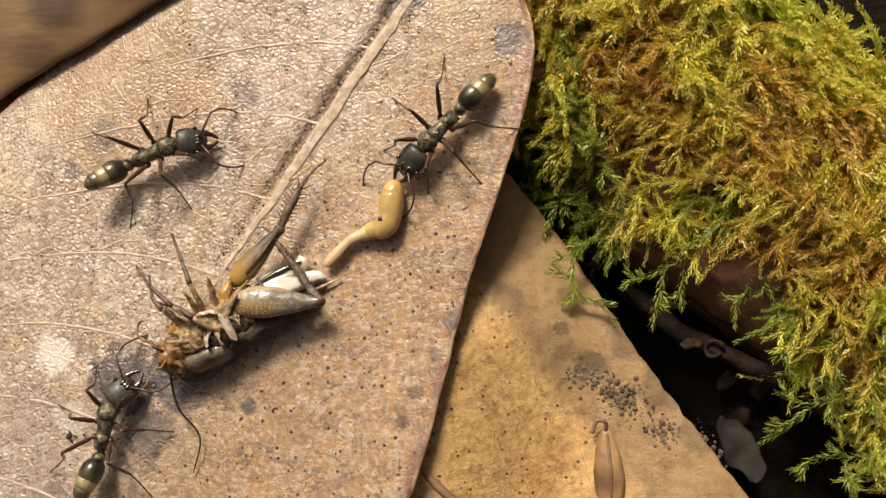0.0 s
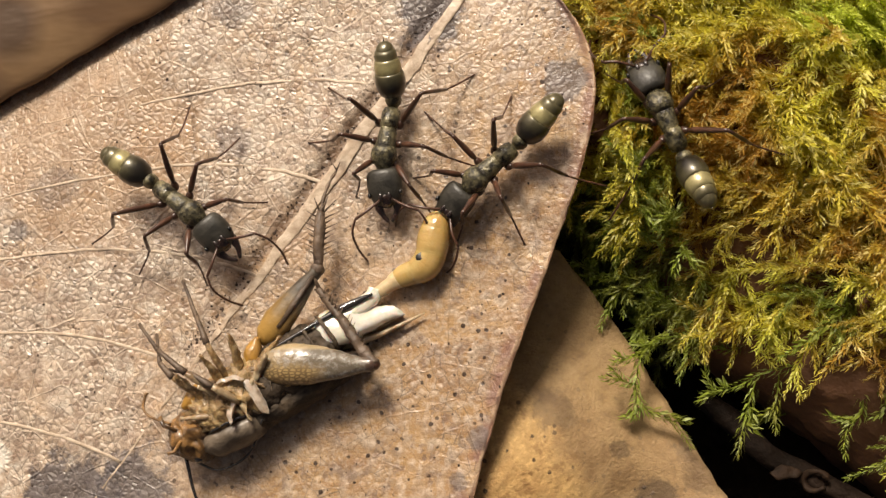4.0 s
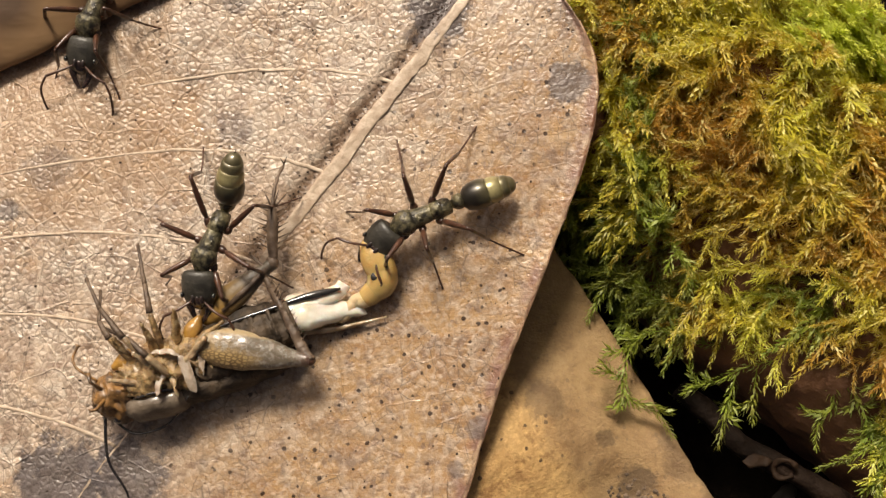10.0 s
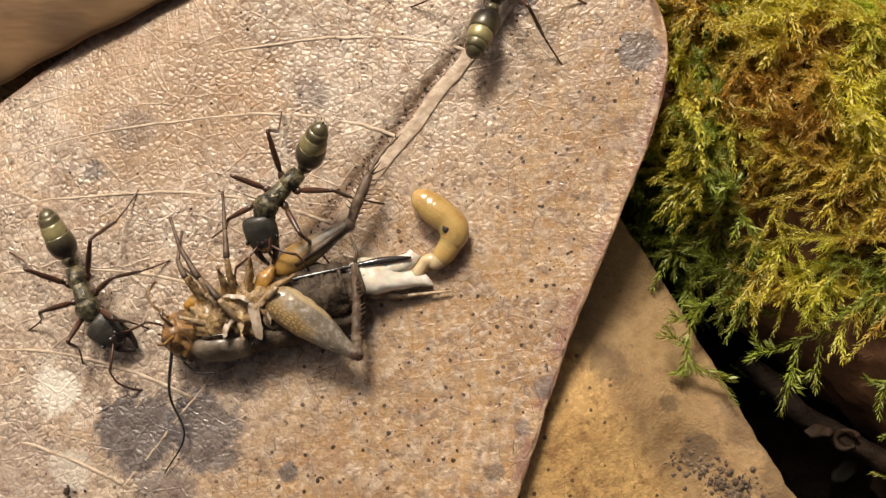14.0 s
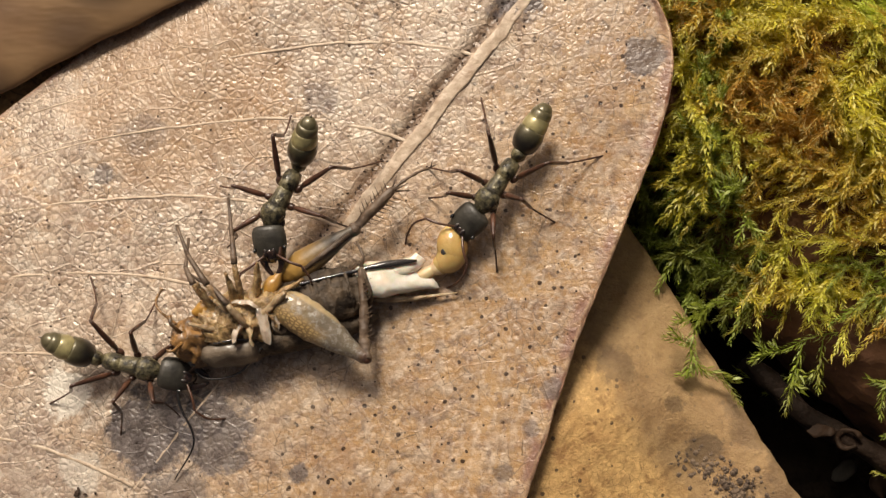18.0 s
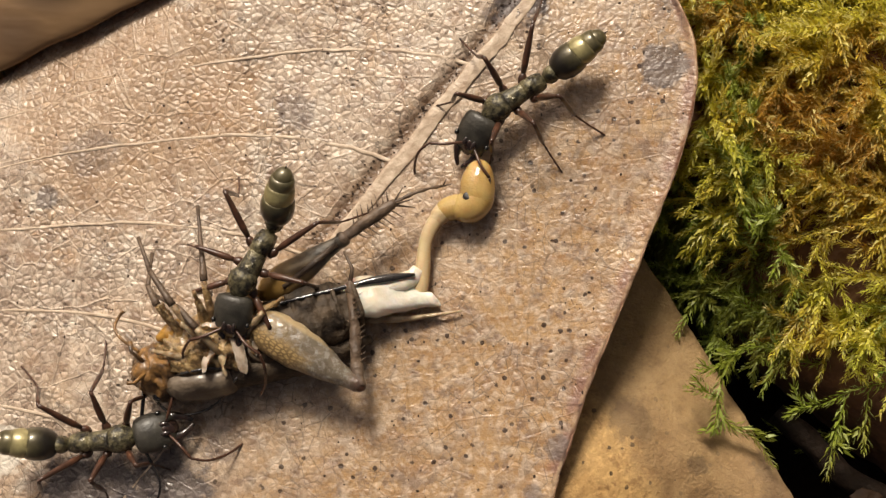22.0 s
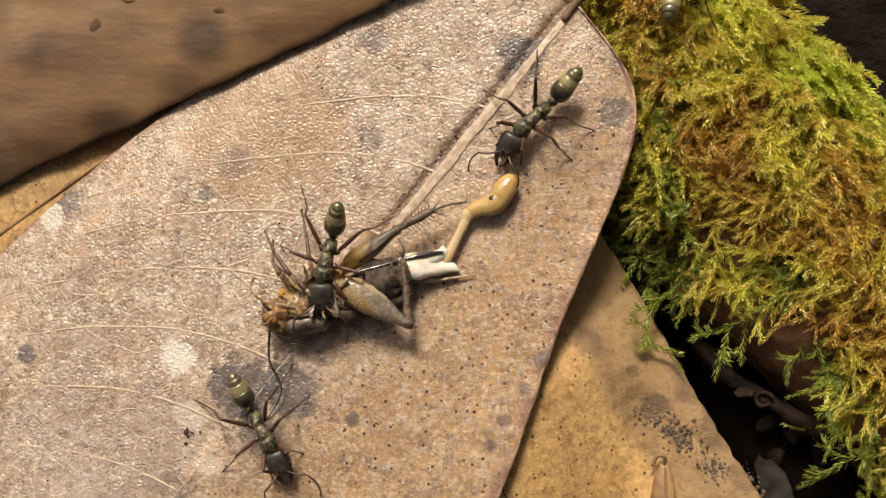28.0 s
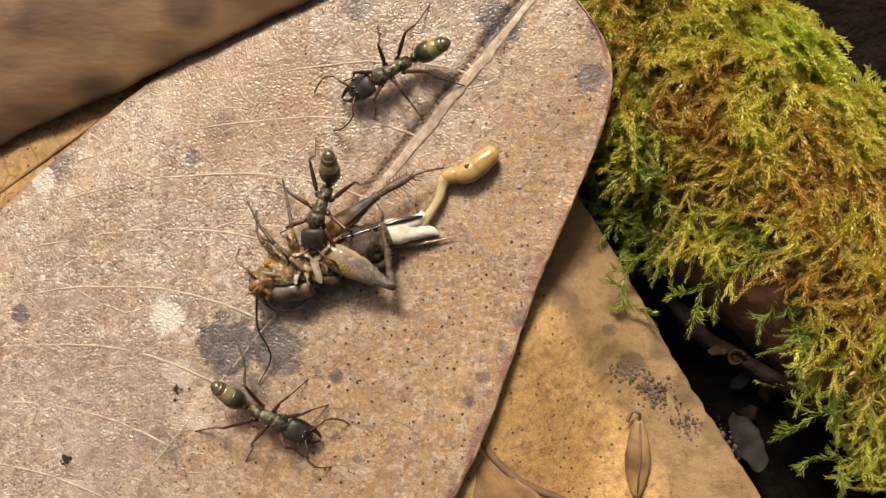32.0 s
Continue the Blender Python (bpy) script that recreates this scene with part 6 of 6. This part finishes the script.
    cricket_rows = [
        (0, -12.73, -3.4, 30.4), (1, -9.12, -0.25, 36.3), (2, -11.89, 0.11, 39.3), (3, -10.68, 0.29, 26.9),
        (3.4, -8.49, -1.06, 34.6), (5.5, -11.41, -0.42, 34.7), (6, -11.92, -0.77, 30.7), (7, -12.08, -1.04, 29.6),
        (8, -12.78, -0.61, 24.2), (9, -13.03, -0.47, 23.1), (10, -13.13, -0.53, 23.6), (11, -13.07, -0.75, 23.5),
        (12, -13.09, -0.67, 22.8), (13, -13.39, -0.89, 22.6), (14, -13.55, -0.32, 17.6), (17, -13.86, -0.38, 18.3),
        (18, -13.76, -0.45, 18.5), (19, -13.73, -0.14, 17.1), (20, -13.29, 0.58, 21.2), (21, -12.16, 2.54, 22.2),
        (22, -12.99, 0.76, 19.7), (23, -13.22, 0.27, 19.9), (24, -13.2, 0.08, 21), (25, -13.33, -0.08, 21.7),
        (25.5, -13.36, -0.11, 21.8), (27.6, -13.51, 0.16, 21), (28, -13.54, 0.24, 20.9), (29, -13.78, 0.12, 21),
        (30, -13.61, 0.2, 20.6), (31, -13.63, -0.14, 21.5), (32, -13.56, -0.25, 23),
    ]
    walk(CRICKET["root"], [(t, pose(x * MM, y * MM, 0, 0, 0, yaw)) for t, x, y, yaw in cricket_rows])
    femur_rows = [(0, -34), (1, -40), (2, -42), (3, -44), (3.6, -40), (5.5, -30), (7, -31), (9, -33), (12, -33), (13, -36), (14, -52), (18, -52), (20, -50), (25, -52), (32, -50)]
    walk(CRICKET["femur"], [(t, pose((7.2 - 8.25) * MM, 0.75 * MM, 3.2 * MM, 0, 5, a)) for t, a in femur_rows])
    shin_rows = [(0, 28), (1, 27), (2, 46), (3, 54), (5.5, 42), (7, 42), (9, 66), (12, 66), (14, 50), (17, 28), (18, 26), (20, 18), (24, 12), (28, 6), (32, 5)]
    walk(CRICKET["shin"], [(t, pose(5.1 * MM, 3.55 * MM, 2.2 * MM, 0, 0, a)) for t, a in shin_rows])
    # at first the abdomen is drawn in and bent; seconds, shift, turn
    belly_rows = [(0, -3.2, 2), (1, -3.4, 6), (2, -3.4, 0), (3, -2.6, 0), (4.5, -0.8, 0), (5.5, 0, 0), (32, 0, 0)]

    def belly_pose(shift, turn):
        hinge = Matrix.Translation((-1.2, 0, 1.7))
        return hinge @ pose(0, 0, 0, 0, 0, turn) @ hinge.inverted() @ Matrix.Translation((shift, 0, 0))

    belly = []
    for t, shift, turn in belly_rows:
        m = belly_pose(shift, turn)
        belly.append((t, Matrix.Translation(m.translation * MM) @ m.to_3x3().to_4x4()))
    walk(CRICKET["belly"], belly)
    # the gut's line: seconds, then x and y of five points from the tail to the sac's tip
    gut_rows = [
        (0, -6.53, -0.41, -4.86, 1.03, -3.24, 1.58, -1.85, 2.14, -1.26, 4.32), (0.5, -5.6, 1.9, -3.7, 3.4, -2.4, 4.1, -0.95, 4.6, -0.4, 6.9),
        (1, -4.5, 2.52, -2.39, 3.94, -1.46, 4.54, 0.36, 4.86, 0.74, 7.52), (1.5, -4.9, 3.6, -3.1, 5.0, -2.1, 5.7, -0.5, 6.3, -0.1, 8.5),
        (2, -6.17, 4.1, -5.31, 5.17, -4.5, 6.25, -3.26, 6.86, -2.73, 9.08), (2.5, -6.6, 3.9, -5.6, 5.0, -4.9, 6.1, -3.8, 6.7, -3.3, 8.8),
        (3, -5.79, 2.76, -4.51, 3.42, -3.42, 4.07, -1.79, 4.53, -0.85, 6.42), (3.4, -4.4, 2.6, -2.8, 3.4, -1.5, 4.2, 0.4, 4.9, 1.3, 6.8),
        (5.5, -5.5, 2.7, -4.5, 3.6, -3.6, 4.2, -2.6, 5.1, -2.8, 7.3), (6, -5.38, 2.29, -4.48, 3.11, -3.6, 3.59, -2.53, 4.41, -2.78, 6.66),
        (7, -6.31, 1.87, -5.42, 2.37, -4.34, 3.04, -3.09, 3.7, -3.39, 5.47), (9, -5.63, 1.71, -4.91, 2.4, -4.19, 2.75, -3.28, 3.97, -3.79, 5.76),
        (10, -5.6, 1.5, -4.9, 2.3, -4.1, 2.6, -3.2, 3.7, -3.7, 5.2), (12, -5.72, 1.27, -4.92, 2.33, -3.84, 2.68, -3.11, 4.47, -4.81, 6.11),
        (14, -5.8, 1.2, -5.0, 2.25, -3.95, 2.6, -3.2, 4.4, -4.9, 6.0), (17, -5.8, 1.3, -5.0, 2.2, -3.9, 2.55, -3.1, 4.2, -4.5, 5.6),
        (18, -5.92, 1.45, -4.99, 2.0, -4.44, 2.37, -3.88, 2.93, -3.88, 3.67), (19, -5.77, 1.61, -4.98, 4.16, -4.87, 5.81, -3.77, 6.72, -2.78, 5.79),
        (20, -6.16, 3.04, -4.59, 5.56, -3.01, 7.77, -1.11, 9.03, -0.16, 11.27), (21, -5.13, 5.28, -3.55, 7.83, -1.8, 10.06, 0.11, 11.33, 0.91, 13.75),
        (22, -5.14, 3.27, -4.85, 6.03, -3.73, 7.59, -2.17, 7.97, -1.9, 9.3), (23, -5.55, 2.6, -4.44, 5.23, -3.65, 7.21, -1.52, 7.7, -0.49, 8.86),
        (24, -5.4, 2.62, -4.43, 5.43, -3.55, 7.26, -1.51, 7.85, -0.37, 9.0), (28, -5.84, 2.8, -4.63, 5.31, -3.67, 7.06, -1.69, 7.83, -0.62, 9.33),
        (30, -6.1, 2.6, -4.8, 5.0, -3.9, 6.9, -1.9, 7.55, -0.6, 8.95), (32, -6.38, 2.4, -4.88, 4.72, -4.14, 6.78, -2.1, 7.31, -0.49, 8.6),
    ]
    spread = GUT_CORD + GUT_SAC
    rows = [[] for _ in GUT]
    turned = [None] * len(GUT)
    for t in sorted(set([r[0] for r in gut_rows] + [0.5 * i for i in range(65)])):
        v = sample(gut_rows, t)
        line = bend([(v[2 * k], v[2 * k + 1], (0.75, 0.8, 0.8, 1.0, 1.1)[k]) for k in range(5)], 20)
        for k, (u, r) in enumerate(spread):
            n = min(80, int(u * 20))
            d = line[min(80, n + 4)] - line[max(0, n - 4)]
            yaw = math.degrees(math.atan2(d.y, d.x))
            if turned[k] is not None:
                yaw = turned[k] + (yaw - turned[k] + 180) % 360 - 180
            turned[k] = yaw
            p = line[n]
            rows[k].append((t, pose(p.x * MM, p.y * MM, max(p.z, r * 0.88) * MM, 0, 0, yaw)))
    for ob, keyed in zip(GUT, rows):
        walk(ob, keyed)


motions()
